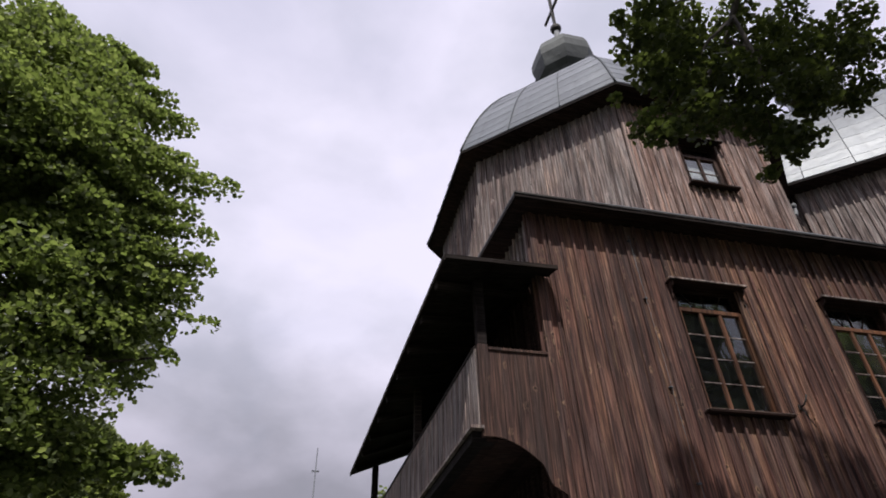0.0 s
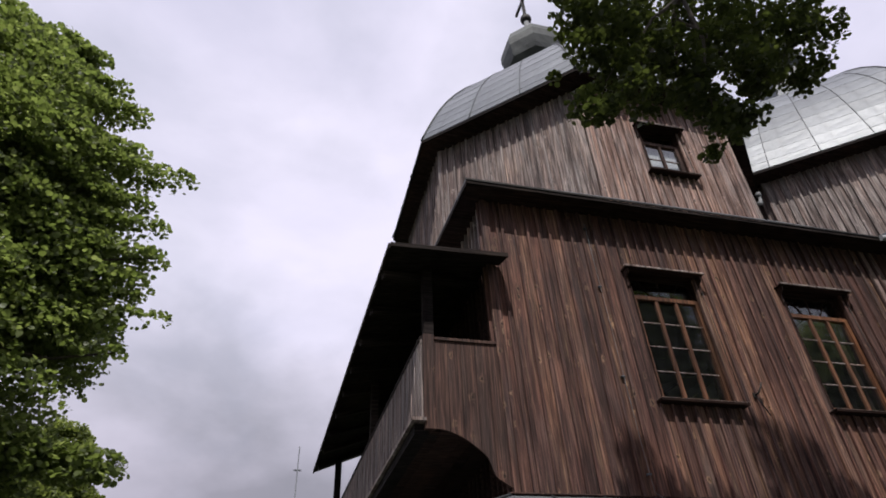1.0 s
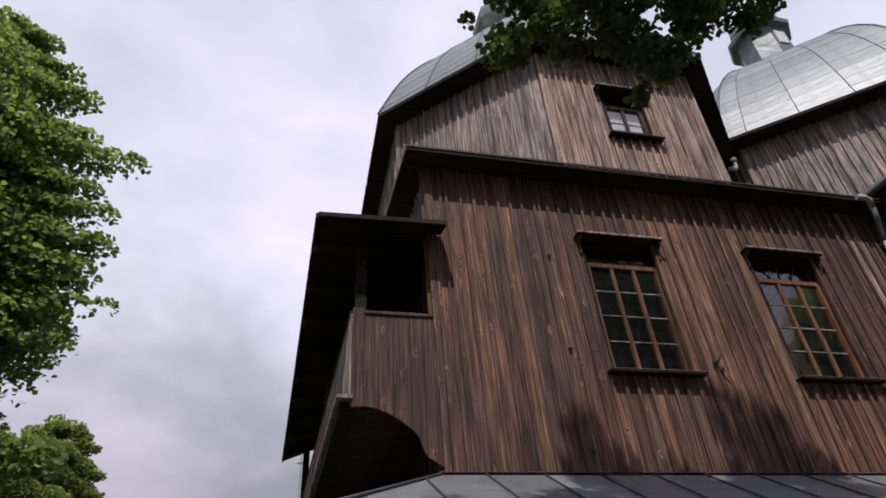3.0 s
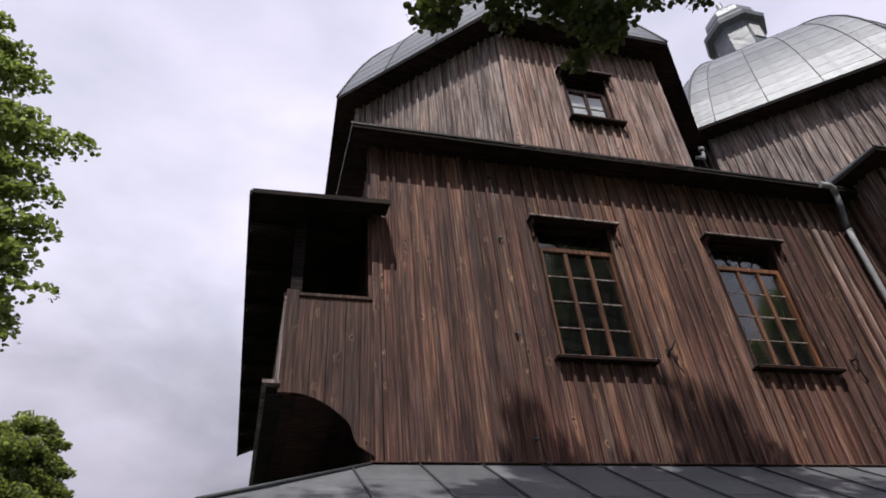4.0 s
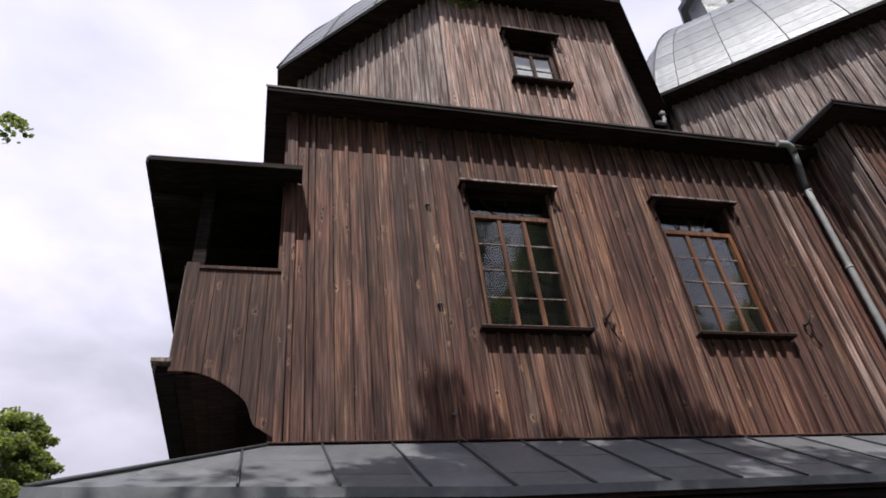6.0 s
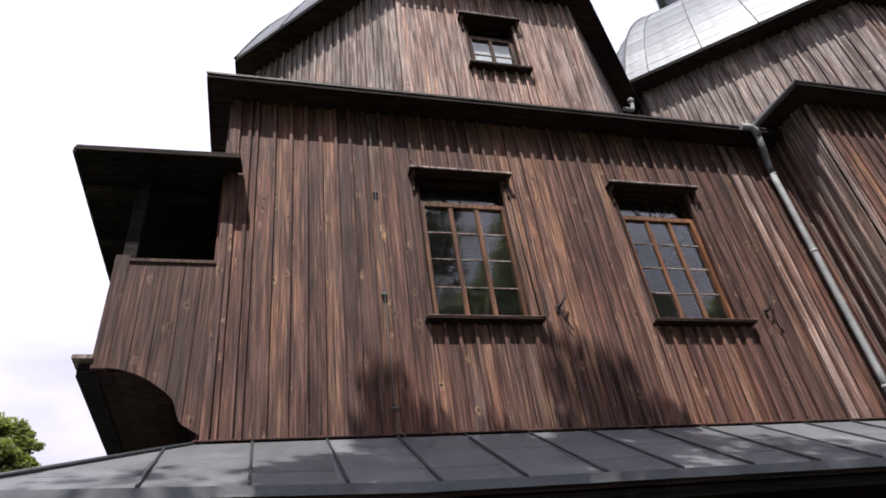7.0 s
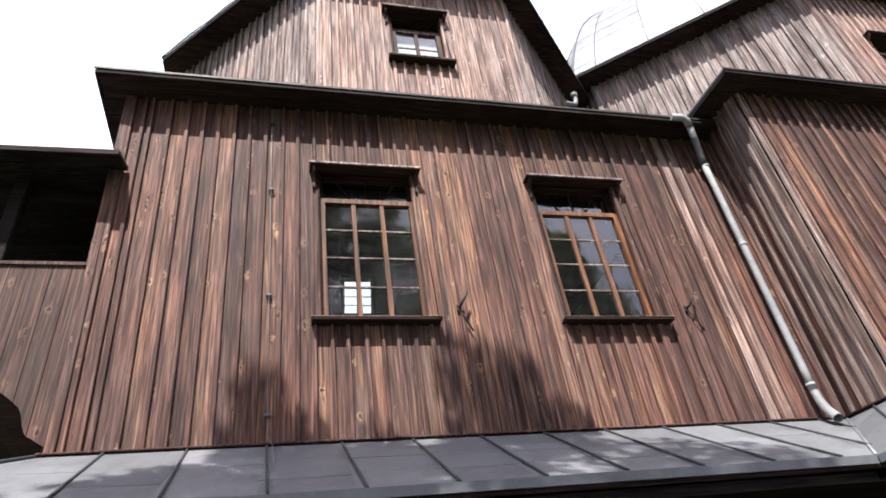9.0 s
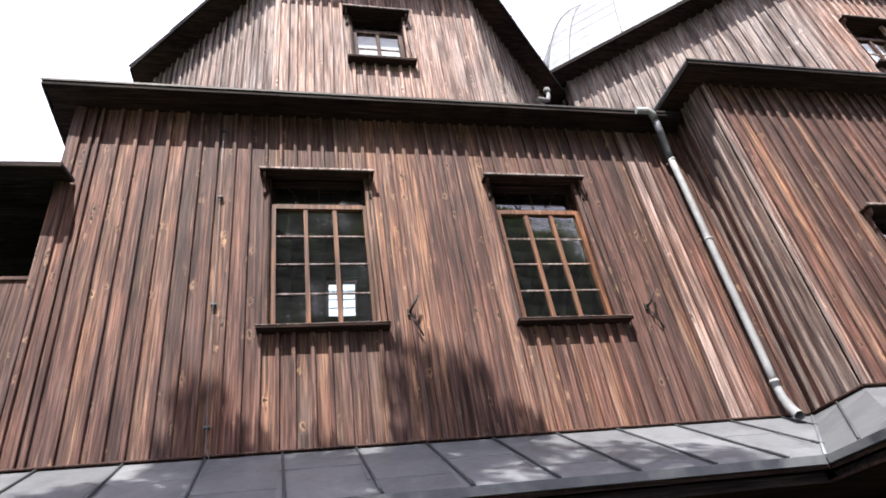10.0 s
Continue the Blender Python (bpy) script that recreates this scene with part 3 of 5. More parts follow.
def dome(name, cx, ap, prof, label, cuts=(1 / 3, 2 / 3)):
    """Eight curved sides of sheet metal in lapped courses; prof: apothem and height from the eaves up."""
    top = thing(name, label, "dome roof", None, "structure")
    fine = []
    for k in range(len(prof) - 1):
        a, b, c, d = (Vector(prof[min(max(q, 0), len(prof) - 1)]) for q in (k - 1, k, k + 1, k + 2))
        fine += [tuple(b), tuple((b + c) * 0.5625 - (a + d) * 0.0625)]
    prof = fine + [prof[-1]]
    rings = [octo(cx, CY, r, z) for r, z in prof]
    # dense inner shell
    v = [p for ring in [octo(cx, CY, r - 0.03, z - 0.02) for r, z in prof] for p in ring]
    f = [(j * 8 + i, j * 8 + (i + 1) % 8, (j + 1) * 8 + (i + 1) % 8, (j + 1) * 8 + i) for j in range(len(prof) - 1) for i in range(8)]
    part("shell", mesh_of("shell", v, f, ZINC_DULL), top)
    rng = random.Random(len(name))
    for i in range(8):
        for j in range(len(prof) - 1):
            a, b, c, d = rings[j][i], rings[j][(i + 1) % 8], rings[j + 1][(i + 1) % 8], rings[j + 1][i]
            n = (b - a).cross(d - a).normalized()
            marks = (0.0, *cuts, 1.0) if j < len(prof) - 5 else ((0.0, 0.5, 1.0) if j < len(prof) - 3 else (0.0, 1.0))
            for s, e in zip(marks, marks[1:]):
                p = [a.lerp(b, s), a.lerp(b, e), d.lerp(c, e), d.lerp(c, s)]
                lift = 0.0045 + rng.uniform(0, 0.003)
                out = [p[0] + n * lift - (d - a) * 0.02, p[1] + n * lift - (c - b) * 0.02, p[2] + n * 0.002, p[3] + n * 0.002]
                low_ = [q - n * 0.012 for q in out]
                o = sum(out, Vector()) / 4
                me = mesh_of("sheet", [q - o for q in out + low_], [(0, 1, 2, 3), (7, 6, 5, 4), (0, 4, 5, 1), (1, 5, 6, 2), (2, 6, 7, 3), (3, 7, 4, 0)], ZINC)
                part("sheet", me, top, m=pose(*o))
        part("hip_seam", tube("hip_seam", [r[i] + (r[i] - Vector((cx, CY, r[i].z))).normalized() * 0.012 for r in rings], 0.024, ZINC_SEAM, 6), top)
        for s in cuts:
            pts = [r[i].lerp(r[(i + 1) % 8], s) + (r[i].lerp(r[(i + 1) % 8], 0.5) - Vector((cx, CY, r[i].z))).normalized() * 0.013 for r in rings[:-4]]
            part("standing_seam", tube("standing_seam", pts, 0.0095, ZINC_SEAM, 5), top)
    e = octo(cx, CY, prof[0][0], prof[0][1] - 0.02)
    w = octo(cx, CY, ap - 0.02, prof[0][1] - 0.12)
    for i in range(8):
        j = (i + 1) % 8
        dz = Vector((0, 0, 0.065))
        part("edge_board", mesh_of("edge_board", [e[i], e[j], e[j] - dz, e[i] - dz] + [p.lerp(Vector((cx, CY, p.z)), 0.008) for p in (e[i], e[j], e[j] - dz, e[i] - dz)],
             [(0, 1, 2, 3), (4, 5, 6, 7), (0, 1, 5, 4), (1, 2, 6, 5), (2, 3, 7, 6), (3, 0, 4, 7)], WOOD_BLACK), top)
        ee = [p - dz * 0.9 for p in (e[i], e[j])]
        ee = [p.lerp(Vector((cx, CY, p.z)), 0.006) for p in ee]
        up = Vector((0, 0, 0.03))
        # dome underside, darkened in colour for the shade below the eave
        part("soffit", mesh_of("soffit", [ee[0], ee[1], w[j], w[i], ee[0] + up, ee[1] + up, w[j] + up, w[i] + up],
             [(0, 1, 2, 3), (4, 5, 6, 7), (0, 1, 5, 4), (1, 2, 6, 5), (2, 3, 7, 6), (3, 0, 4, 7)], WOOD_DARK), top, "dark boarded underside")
    return top


dome("dome_west", CX, AP, [(4.27, 11.64), (4.07, 12.2), (3.75, 13.0), (3.27, 13.9), (2.62, 14.8), (1.8, 15.6), (0.9, 16.25)], "pale zinc sheet dome over the west octagon")
dome("dome_middle", NX, NAP, [(5.05, 11.88), (4.88, 12.5), (4.58, 13.4), (4.08, 14.5), (3.35, 15.55), (2.4, 16.5), (1.25, 17.3)], "pale zinc sheet dome over the middle octagon", cuts=(0.11, 0.36, 0.61, 0.86))


def lantern(name, cx, z, s, label, cross=True, drum=1.2):
    """An eight-sided metal lantern with a waisted drum, a flared ring and a flattened bulb."""
    top = thing(name, label, "lantern", None)
    d = drum
    if cross:
        prof = {"drum": [(0.95, 0.0), (0.78, 0.25), (0.74, d - 0.05), (0.80, d + 0.05)],
                "ring": [(0.80, d + 0.05), (0.98, d + 0.22), (1.04, d + 0.40), (0.98, d + 0.46)],
                "bulb": [(0.98, d + 0.46), (1.08, d + 0.80), (1.08, d + 1.15), (0.98, d + 1.50), (0.74, d + 1.74), (0.32, d + 1.87), (0.14, d + 1.97), (0.10, d + 2.25)]}
    else:
        prof = {"drum": [(1.0, 0.0), (0.92, 0.3), (0.88, d - 0.15), (0.92, d)],
                "ring": [(0.92, d), (1.16, d + 0.12), (1.20, d + 0.30), (1.08, d + 0.50), (0.92, d + 0.62)],
                "bulb": [(0.92, d + 0.62), (0.96, d + 0.80), (0.92, d + 1.1), (0.74, d + 1.4), (0.40, d + 1.55), (0.14, d + 1.65), (0.12, d + 2.5)]}
    for nm, pr in prof.items():
        rings = [octo(cx, CY, r * s, z + h * s, 1.0) for r, h in pr]
        v = [p for r in rings for p in r]
        f = [(j * 8 + i, j * 8 + (i + 1) % 8, (j + 1) * 8 + (i + 1) % 8, (j + 1) * 8 + i) for j in range(len(pr) - 1) for i in range(8)]
        f += [tuple(range(8)), tuple(range(len(v) - 8, len(v)))]
        part(nm, mesh_of(nm, v, f, PATINA if cross else ZINC), top)
    if not cross:
        y = CY - 0.90 * s
        # hatch stands for a small bright pane; sky light put into its pale colour
        part("hatch", boxes("hatch", [(cx - 0.20, cx + 0.20, y - 0.035, y + 0.03, z + (d - 1.0) * s, z + (d - 0.25) * s)], PALE, 0.006), top, "small hatch made pale for the bright sky light on it")
    if cross:
        h = z + (drum + 2.40) * s
        fin = thing("roof_cross", "dark iron cross on a metal ball above the lantern", "cross", None)
        part("stem", tube("stem", [(cx, CY, h - 0.3), (cx, CY, h + 0.75)], [0.13, 0.09], PIPE, 10), fin)
        b = bmesh.new()
        bmesh.ops.create_uvsphere(b, u_segments=14, v_segments=8, radius=0.19)
        bmesh.ops.translate(b, verts=b.verts, vec=(cx, CY, h + 0.80))
        me = bpy.data.meshes.new("ball")
        b.to_mesh(me)
        b.free()
        me.materials.append(IRON)
        part("ball", me, fin)
        part("upright", boxes("upright", [(cx - 0.05, cx + 0.05, CY - 0.04, CY + 0.04, h + 0.9, h + 2.6)], IRON, 0.01), fin)
        part("crossbar", boxes("crossbar", [(cx - 0.04, cx + 0.04, CY - 0.62, CY + 0.62, h + 1.85, h + 1.95)], IRON, 0.01), fin)
        part("footrest", boxes("footrest", [(cx - 0.035, cx + 0.035, CY - 0.36, CY + 0.36, -0.045, 0.045)], IRON, 0.01), fin, m=pose(0, 0, h + 1.32, 18))
    return top


lantern("roof_lantern", CX - 0.12, 16.2, 0.88, "grey metal lantern with a bulbous cap on the dome")
lantern("roof_lantern", NX - 0.02, 17.1, 0.84, "pale zinc lantern with a flared ring on the larger dome", cross=False, drum=3.0)


# ---- windows ----
RACK = 0.022
def pane_mesh(w, h):
    key = ("pane", round(w, 3), round(h, 3))
    if key not in PIECES:
        me = boxes("pane", [(-w / 2, w / 2, -0.002, 0.002, -h / 2, h / 2)], GLASS)
        me.materials.append(CLEAR)
        for f in me.polygons:
            f.material_index = 0 if f.normal.y < -0.5 else 1
        PIECES[key] = me
    return PIECES[key]


def window(name, x, y, z0, zr, z1, half, cols, rows, hood_half, sill_half, hood_z, sill_z, label, rng, shift=0.0, mat=None):
    """A casement window under a small board hood; local origin on the wall's face."""
    top = thing(name, label, "window", None, "structure", m=pose(x, y, 0))
    wood_of = mat or WOOD_FRAME
    F = lambda nm, *b, ch=0.004, mat=wood_of, lab="": part(nm, boxes(nm, [b], mat, ch), top, lab)
    jw = 0.065
    fr = part("window_frame", boxes("window_frame", [(-half, -half + jw, 0.03, 0.10, z0, zr), (half - jw, half, 0.03, 0.10, z0, zr),
              (-half + jw, half - jw, 0.03, 0.10, z0, z0 + jw), (-half + jw, half - jw, 0.025, 0.11, zr - jw, zr)], wood_of), top, "orange-brown painted casement frame" if mat is None else "grey-brown wooden casement frame")
    if z1 > zr + 0.1:
        part("transom_frame", boxes("transom_frame", [(-half, -half + 0.05, 0.10, 0.15, zr, z1), (half - 0.05, half, 0.10, 0.15, zr, z1), (-half + 0.05, half - 0.05, 0.10, 0.15, z1 - 0.05, z1)], WOOD_DARK), top)
        gw = (2 * half - 0.1) / cols
        for i in range(cols):
            p = part("pane", pane_mesh(gw - 0.02, z1 - zr - 0.06), top, m=pose(-half + 0.05 + gw * (i + 0.5), 0.125, (zr + z1 - 0.05) / 2, rng.uniform(-0.5, 0.5), 0, rng.uniform(-0.5, 0.5)))
            p.visible_shadow = False
        for k in (-1, 0, 1):
            # three bars fan out towards the head
            foot, head = k * 0.26 * half, k * 0.62 * half
            v = [(x + e, y, z) for y in (0.11, 0.14) for x, z in ((foot, zr), (head, z1 - 0.05)) for e in (-0.007, 0.007)]
            part("transom_bar", mesh_of("transom_bar", v, [(0, 1, 3, 2), (4, 5, 7, 6), (0, 1, 5, 4), (2, 3, 7, 6), (0, 2, 6, 4), (1, 3, 7, 5)], WOOD_DARK), top)
    iw, ih = 2 * half - 2 * jw, zr - z0 - 2 * jw
    for i in range(1, cols):
        cx = -half + jw + iw * i / cols
        F("muntin", cx - 0.026, cx + 0.026, 0.035, 0.085, z0 + jw, zr - jw)
    for j in range(1, rows):
        cz = z0 + jw + ih * j / rows
        F("glazing_bar", -half + jw, half - jw, 0.052, 0.075, cz - 0.010, cz + 0.010, ch=0.002, mat=WOOD_GREY, lab="grey glazing bar")
    for i in range(cols):
        for j in range(rows):
            p = part("pane", pane_mesh(iw / cols - 0.02, ih / rows - 0.01), top,
                     m=pose(-half + jw + iw * (i + 0.5) / cols, 0.066, z0 + jw + ih * (j + 0.5) / rows, rng.uniform(-0.6, 0.6), 0, rng.uniform(-0.6, 0.6)))
            p.visible_shadow = False
    # casing, reveal, hood, sill
    for e in (-1, 1):
        a, b = sorted((e * (half + 0.004), e * (half + 0.085)))
        part("casing_board", boxes("casing_board", [(a, b, -0.016, -0.001, sill_z, z1)], WOOD_PORCH, 0.003), top)
    part("reveal", boxes("reveal", [(-half - 0.02, -half - 0.001, -0.03, 0.26, z0 - 0.03, z1), (half + 0.001, half + 0.02, -0.03, 0.26, z0 - 0.03, z1)], WOOD_DARK), top)
    hd = part("hood", boxes("hood", [(-hood_half + shift, hood_half + shift, -0.175, 0.03, hood_z, hood_z + 0.028)], WOOD_DARK, 0.005), top, "dark board hood")
    hd.matrix_basis = pose(0, 0, 0)
    part("hood_lip", boxes("hood_lip", [(-hood_half + shift - 0.012, hood_half + shift + 0.012, -0.192, -0.160, hood_z + 0.012, hood_z + 0.045)], WOOD_GREY, 0.004), hd)
    for s in (-1, 1):
        hx = s * (hood_half - 0.05) + shift
        v = [(hx - 0.014, -0.15, hood_z), (hx - 0.014, -0.03, hood_z), (hx - 0.014, -0.03, hood_z - 0.30), (hx - 0.014, -0.06, hood_z - 0.26), (hx - 0.014, -0.07, hood_z - 0.12), (hx - 0.014, -0.14, hood_z - 0.07)]
        v += [(a + 0.028, b, c) for a, b, c in v]
        part("hood_bracket", mesh_of("hood_bracket", v, [tuple(range(6)), tuple(range(6, 12))] + [(i, (i + 1) % 6, (i + 1) % 6 + 6, i + 6) for i in range(6)], WOOD_PORCH), hd)
    part("stay_rod", tube("stay_rod", [(half + 0.05, -0.07, hood_z - 0.25), (half + 0.06, -0.075, (hood_z + sill_z) / 2), (half + 0.075, -0.09, sill_z + 0.01)], 0.007, IRON, 6), top)
    part("sill", boxes("sill", [(-sill_half + shift, sill_half + shift, -0.165, 0.05, sill_z - 0.035, sill_z)], WOOD_DARK, 0.006), top, "dark projecting wooden sill")
    part("sill_flashing", boxes("sill_flashing", [(-sill_half + shift - 0.006, sill_half + shift + 0.006, -0.172, -0.05, sill_z + 0.001, sill_z + 0.006)], WOOD_GREY), top)
    # the old frame has racked a little out of plumb
    mid = (hood_z + sill_z) / 2
    for ob in top.children_recursive:
        if ob.name.startswith("pane"):
            ob.matrix_basis = Matrix.Translation((-RACK * (ob.matrix_basis.translation.z - mid), 0, 0)) @ ob.matrix_basis
        else:
            for v in ob.data.vertices:
                v.co.x -= RACK * (v.co.z - mid)
    return top


# pale colour that stands for sky reflected in the upper panes
def make_reflection():
    m, nt, b = material("pale_reflection", 0.95)
    tc = nt.nodes.new("ShaderNodeTexCoord")
    v = noise_tex(nt, scaled(nt, tc.outputs["Object"], (9, 9, 2)), 1.0, 4.0, 0.4)
    link(nt, ramp(nt, v, [(0.3, (0.44, 0.43, 0.46)), (0.7, (0.60, 0.59, 0.62))]), b.inputs["Base Color"])
    bumped(nt, b, v, 0.5, 0.02)
    return m


REFLECTION = make_reflection()
wr = random.Random(3)
lab = "tall church window with orange-brown frame and small panes"
window("window_1", W1, YF, 5.02, 6.72, 7.09, 0.58, 3, 4, 0.685, 0.687, 7.09, 4.985, lab, wr, -0.012)
window("window_2", W2, YF, 5.02, 6.68, 7.09, 0.58, 3, 4, 0.70, 0.695, 7.09, 4.985, lab, wr, 0.008)
window("window_3", UW, CY - AP, 9.52, 10.37, 10.66, 0.395, 2, 2, 0.53, 0.515, 10.67, 9.49, "small upper window with a board hood in the octagon", wr, mat=WOOD_PORCH)
window("window_4", UW2, CY - NAP, 9.28, 10.13, 10.42, 0.395, 2, 2, 0.53, 0.515, 10.43, 9.25, "small upper window with a board hood in the larger octagon", wr, mat=WOOD_PORCH)
for nm in ("window_3", "window_4"):
    drop = 0.24 if nm == "window_4" else 0.0
    # added sheet, brightens the panes as reflected sky would
    part("curtain", boxes("curtain", [(-0.38, 0.38, 0.13, 0.136, 9.56 - drop, 10.35 - drop)], REFLECTION), bpy.data.objects[nm], "pale sheet behind the panes in place of reflected sky")
    part("head_board", boxes("head_board", [(-0.38, 0.38, 0.16, 0.18, 10.36 - drop, 10.64 - drop)], WOOD_BLACK), bpy.data.objects[nm], "dark board behind the window head")
for k, x in enumerate(NW):
    window(f"window_{5 + k}", x, NYF, 4.06, 5.66, 6.02, 0.58, 3, 4, 0.70, 0.70, 6.02, 4.03, lab, wr)
bw = window("window_7", CX, CY + AP, 9.52, 10.64, 10.66, 0.395, 2, 4, 0.53, 0.515, 10.67, 9.49, "small far window of the octagon seen through the church", wr)
bw.matrix_basis = pose(7.03, CY + AP, -0.2, 0, 0, 180)

# ---- lean-to roof round the ground storey ----
SZ0, SZ1, SD = 3.70, 2.96, 1.30


def cut_by(poly, side):
    """Clip a flat polygon to where side() is positive."""
    out = []
    for k, a in enumerate(poly):
        b = poly[(k + 1) % len(poly)]
        da, db = side(*a), side(*b)
        if da >= 0:
            out.append(a)
        if da * db < 0:
            f = da / (da - db)
            out.append((a[0] + (b[0] - a[0]) * f, a[1] + (b[1] - a[1]) * f))
    return out


def lean_to():
    top = thing("roof_lean_to", "grey sheet-metal lean-to roof with standing seams round the church base", "roof", None, "structure")
    y0 = YF - 0.045
    ny0, nx0 = NYF - 0.045, XN - 0.045
    wx0 = XL - 0.045
    SW = 1.46                 # the west side reaches out farther, and the eave rises towards it

    def ez(x):
        return SZ1 + 0.10 * max(0.0, min(1.0, (5.2 - x) / 3.2))
    cz = ez(wx0 - SW)
    planes = {
        "west_room": [(5.2, y0, SZ0), (nx0, y0, SZ0), (nx0 - SD, y0 - SD, SZ1), (5.2, y0 - SD, SZ1)],
        "west_end": [(wx0, y0, SZ0), (5.2, y0, SZ0), (5.2, y0 - SD, SZ1), (wx0 - SW, y0 - SD, cz)],
        "return": [(nx0, y0, SZ0), (nx0, ny0, SZ0), (nx0 - SD, ny0 - SD, SZ1), (nx0 - SD, y0 - SD, SZ1)],
        "middle": [(nx0, ny0, SZ0), (NXR, ny0, SZ0), (NXR, ny0 - SD, SZ1), (nx0 - SD, ny0 - SD, SZ1)],
        "west": [(wx0, YB, SZ0), (wx0, y0, SZ0), (wx0 - SW, y0 - SD, cz), (wx0 - SW, YB, cz)]}
    part("decking", slab("decking", [[(p[0], p[1], p[2] - 0.05) for p in q] for q in planes.values()], WOOD_DARK, 0.05), top)

    def on(x, s):
        return Vector((x, y0 - SD * s, SZ0 + (ez(x) - SZ0) * s))
    rng = random.Random(5)
    seams = [3.22] + [3.93 + 0.672 * i for i in range(11)] + [11.3]
    edges = [wx0 - SW] + [2.55] + seams + [nx0]
    for a, b in zip(edges, edges[1:]):
        cut = (0.40, 0.71)[edges.index(a) % 2] + rng.uniform(-0.02, 0.02)
        for s0, s1 in ((0.0, cut), (cut, 1.0)):
            lift = 0.010 if s0 == 0 else 0.004
            flat = cut_by([(a, s1 + 0.01), (b, s1 + 0.01), (b, s0), (a, s0)], lambda x, t: x + SW * t - wx0)
            flat = cut_by(flat, lambda x, t: nx0 - SD * t - x)
            if len(flat) < 3:
                continue
            q = [on(x, t) + Vector((0, 0, lift)) for x, t in flat]
            o = sum(q, Vector()) / len(q)
            part("sheet", slab("sheet", [[p - o for p in q]], ZINC_ROOF, 0.012), top, m=pose(*o))
    for x in seams:
        s0 = max(0.0, (wx0 - x) / SW)
        s1 = min(1.0, (nx0 - x) / SD)
        pts = [on(x, s0) + Vector((0, 0, 0.022)), on(x + 0.07 * s1, s1) + Vector((0, 0, 0.022))]
        part("standing_seam", tube("standing_seam", pts, 0.012, ZINC_SEAM, 6), top)
    for nm in ("return", "middle", "west"):
        q = [Vector(p) + Vector((0, 0, 0.006)) for p in planes[nm]]
        for k in range(8 if nm != "return" else 2):
            n = 8 if nm != "return" else 2
            s = [q[0].lerp(q[1], k / n), q[0].lerp(q[1], (k + 1) / n), q[3].lerp(q[2], (k + 1) / n), q[3].lerp(q[2], k / n)]
            o = sum(s, Vector()) / 4
            part("sheet", slab("sheet", [[p - o for p in s]], ZINC_ROOF, 0.012), top, m=pose(*o))
            if k:
                part("standing_seam", tube("standing_seam", [s[0] + Vector((0, 0, 0.015)), s[3] + Vector((0, 0, 0.015))], 0.012, ZINC_SEAM, 6), top)
    hip = [(wx0, y0, SZ0 + 0.02), (wx0 - SW, y0 - SD, cz + 0.02)]
    part("hip_seam", tube("hip_seam", hip, 0.018, ZINC_SEAM, 6), top)
    part("valley", tube("valley", [(nx0, y0, SZ0 + 0.01), (nx0 - SD, y0 - SD, SZ1 + 0.01)], 0.018, ZINC, 6), top)
    # edge boards and the flashing under the wall boards
    yb, nyb = y0 - SD, ny0 - SD
    def along(nm, ya, yc, lo, hi, mat):
        xs = (wx0 - SW - 0.01, 5.2, nx0 - SD - 0.03)
        v = [(x, y, ez(x) + h) for x in xs for y, h in ((ya, lo), (yc, lo), (yc, hi), (ya, hi))]
        f = [(k * 4 + i, k * 4 + (i + 1) % 4, k * 4 + 4 + (i + 1) % 4, k * 4 + 4 + i) for k in range(2) for i in range(4)] + [(0, 1, 2, 3), (8, 9, 10, 11)]
        part(nm, mesh_of(nm, v, f, mat), top)
    along("edge_board", yb + 0.05, yb + 0.08, -0.19, -0.104, WOOD_BLACK)
    along("drip_edge", yb - 0.024, yb - 0.004, -0.062, 0.012, ZINC_ROOF)
    part("edge_board", boxes("edge_board", [(wx0 - SW, wx0 - SW + 0.03, yb + 0.032, YB, cz - 0.16, cz - 0.03)], WOOD_BLACK, 0.005), top)
    part("edge_board", boxes("edge_board", [(nx0 - SD + 0.05, nx0 - SD + 0.08, nyb + 0.05, yb + 0.04, SZ1 - 0.19, SZ1 - 0.104)], WOOD_BLACK, 0.005), top)
    part("edge_board", boxes("edge_board", [(nx0 - SD + 0.082, NXR, nyb + 0.05, nyb + 0.08, SZ1 - 0.19, SZ1 - 0.104)], WOOD_BLACK, 0.005), top)
    part("drip_edge", boxes("drip_edge", [(nx0 - SD - 0.026, nx0 - SD - 0.006, nyb - 0.024, yb - 0.03, SZ1 - 0.062, SZ1 + 0.012)], ZINC_ROOF, 0.004), top)
    part("drip_edge", boxes("drip_edge", [(nx0 - SD - 0.004, NXR, nyb - 0.024, nyb - 0.004, SZ1 - 0.062, SZ1 + 0.012)], ZINC_ROOF, 0.004), top)
    part("ceiling_boards", boxes("ceiling_boards", [(wx0 - SD + 0.03, nx0 - SD, yb + 0.09, YF, SZ1 - 0.19, SZ1 - 0.165), (nx0 - SD + 0.002, NXR, nyb + 0.04, YF, SZ1 - 0.19, SZ1 - 0.165)], WOOD_DARK), top)
    part("flashing", tube("flashing", [(XL - 0.05, YF - 0.055, 3.735), (XN - 0.06, YF - 0.055, 3.735)], 0.011, WOOD_PORCH, 6), top, "thin rounded strip under the boards")
    part("flashing", tube("flashing", [(XN - 0.055, YF - 0.06, 3.735), (XN - 0.055, NYF - 0.05, 3.735)], 0.016, WOOD_DARK, 6), top)
    part("flashing", tube("flashing", [(XN - 0.055, NYF - 0.055, 3.735), (NXR, NYF - 0.055, 3.735)], 0.016, WOOD_DARK, 6), top)
    return top


lean_to()


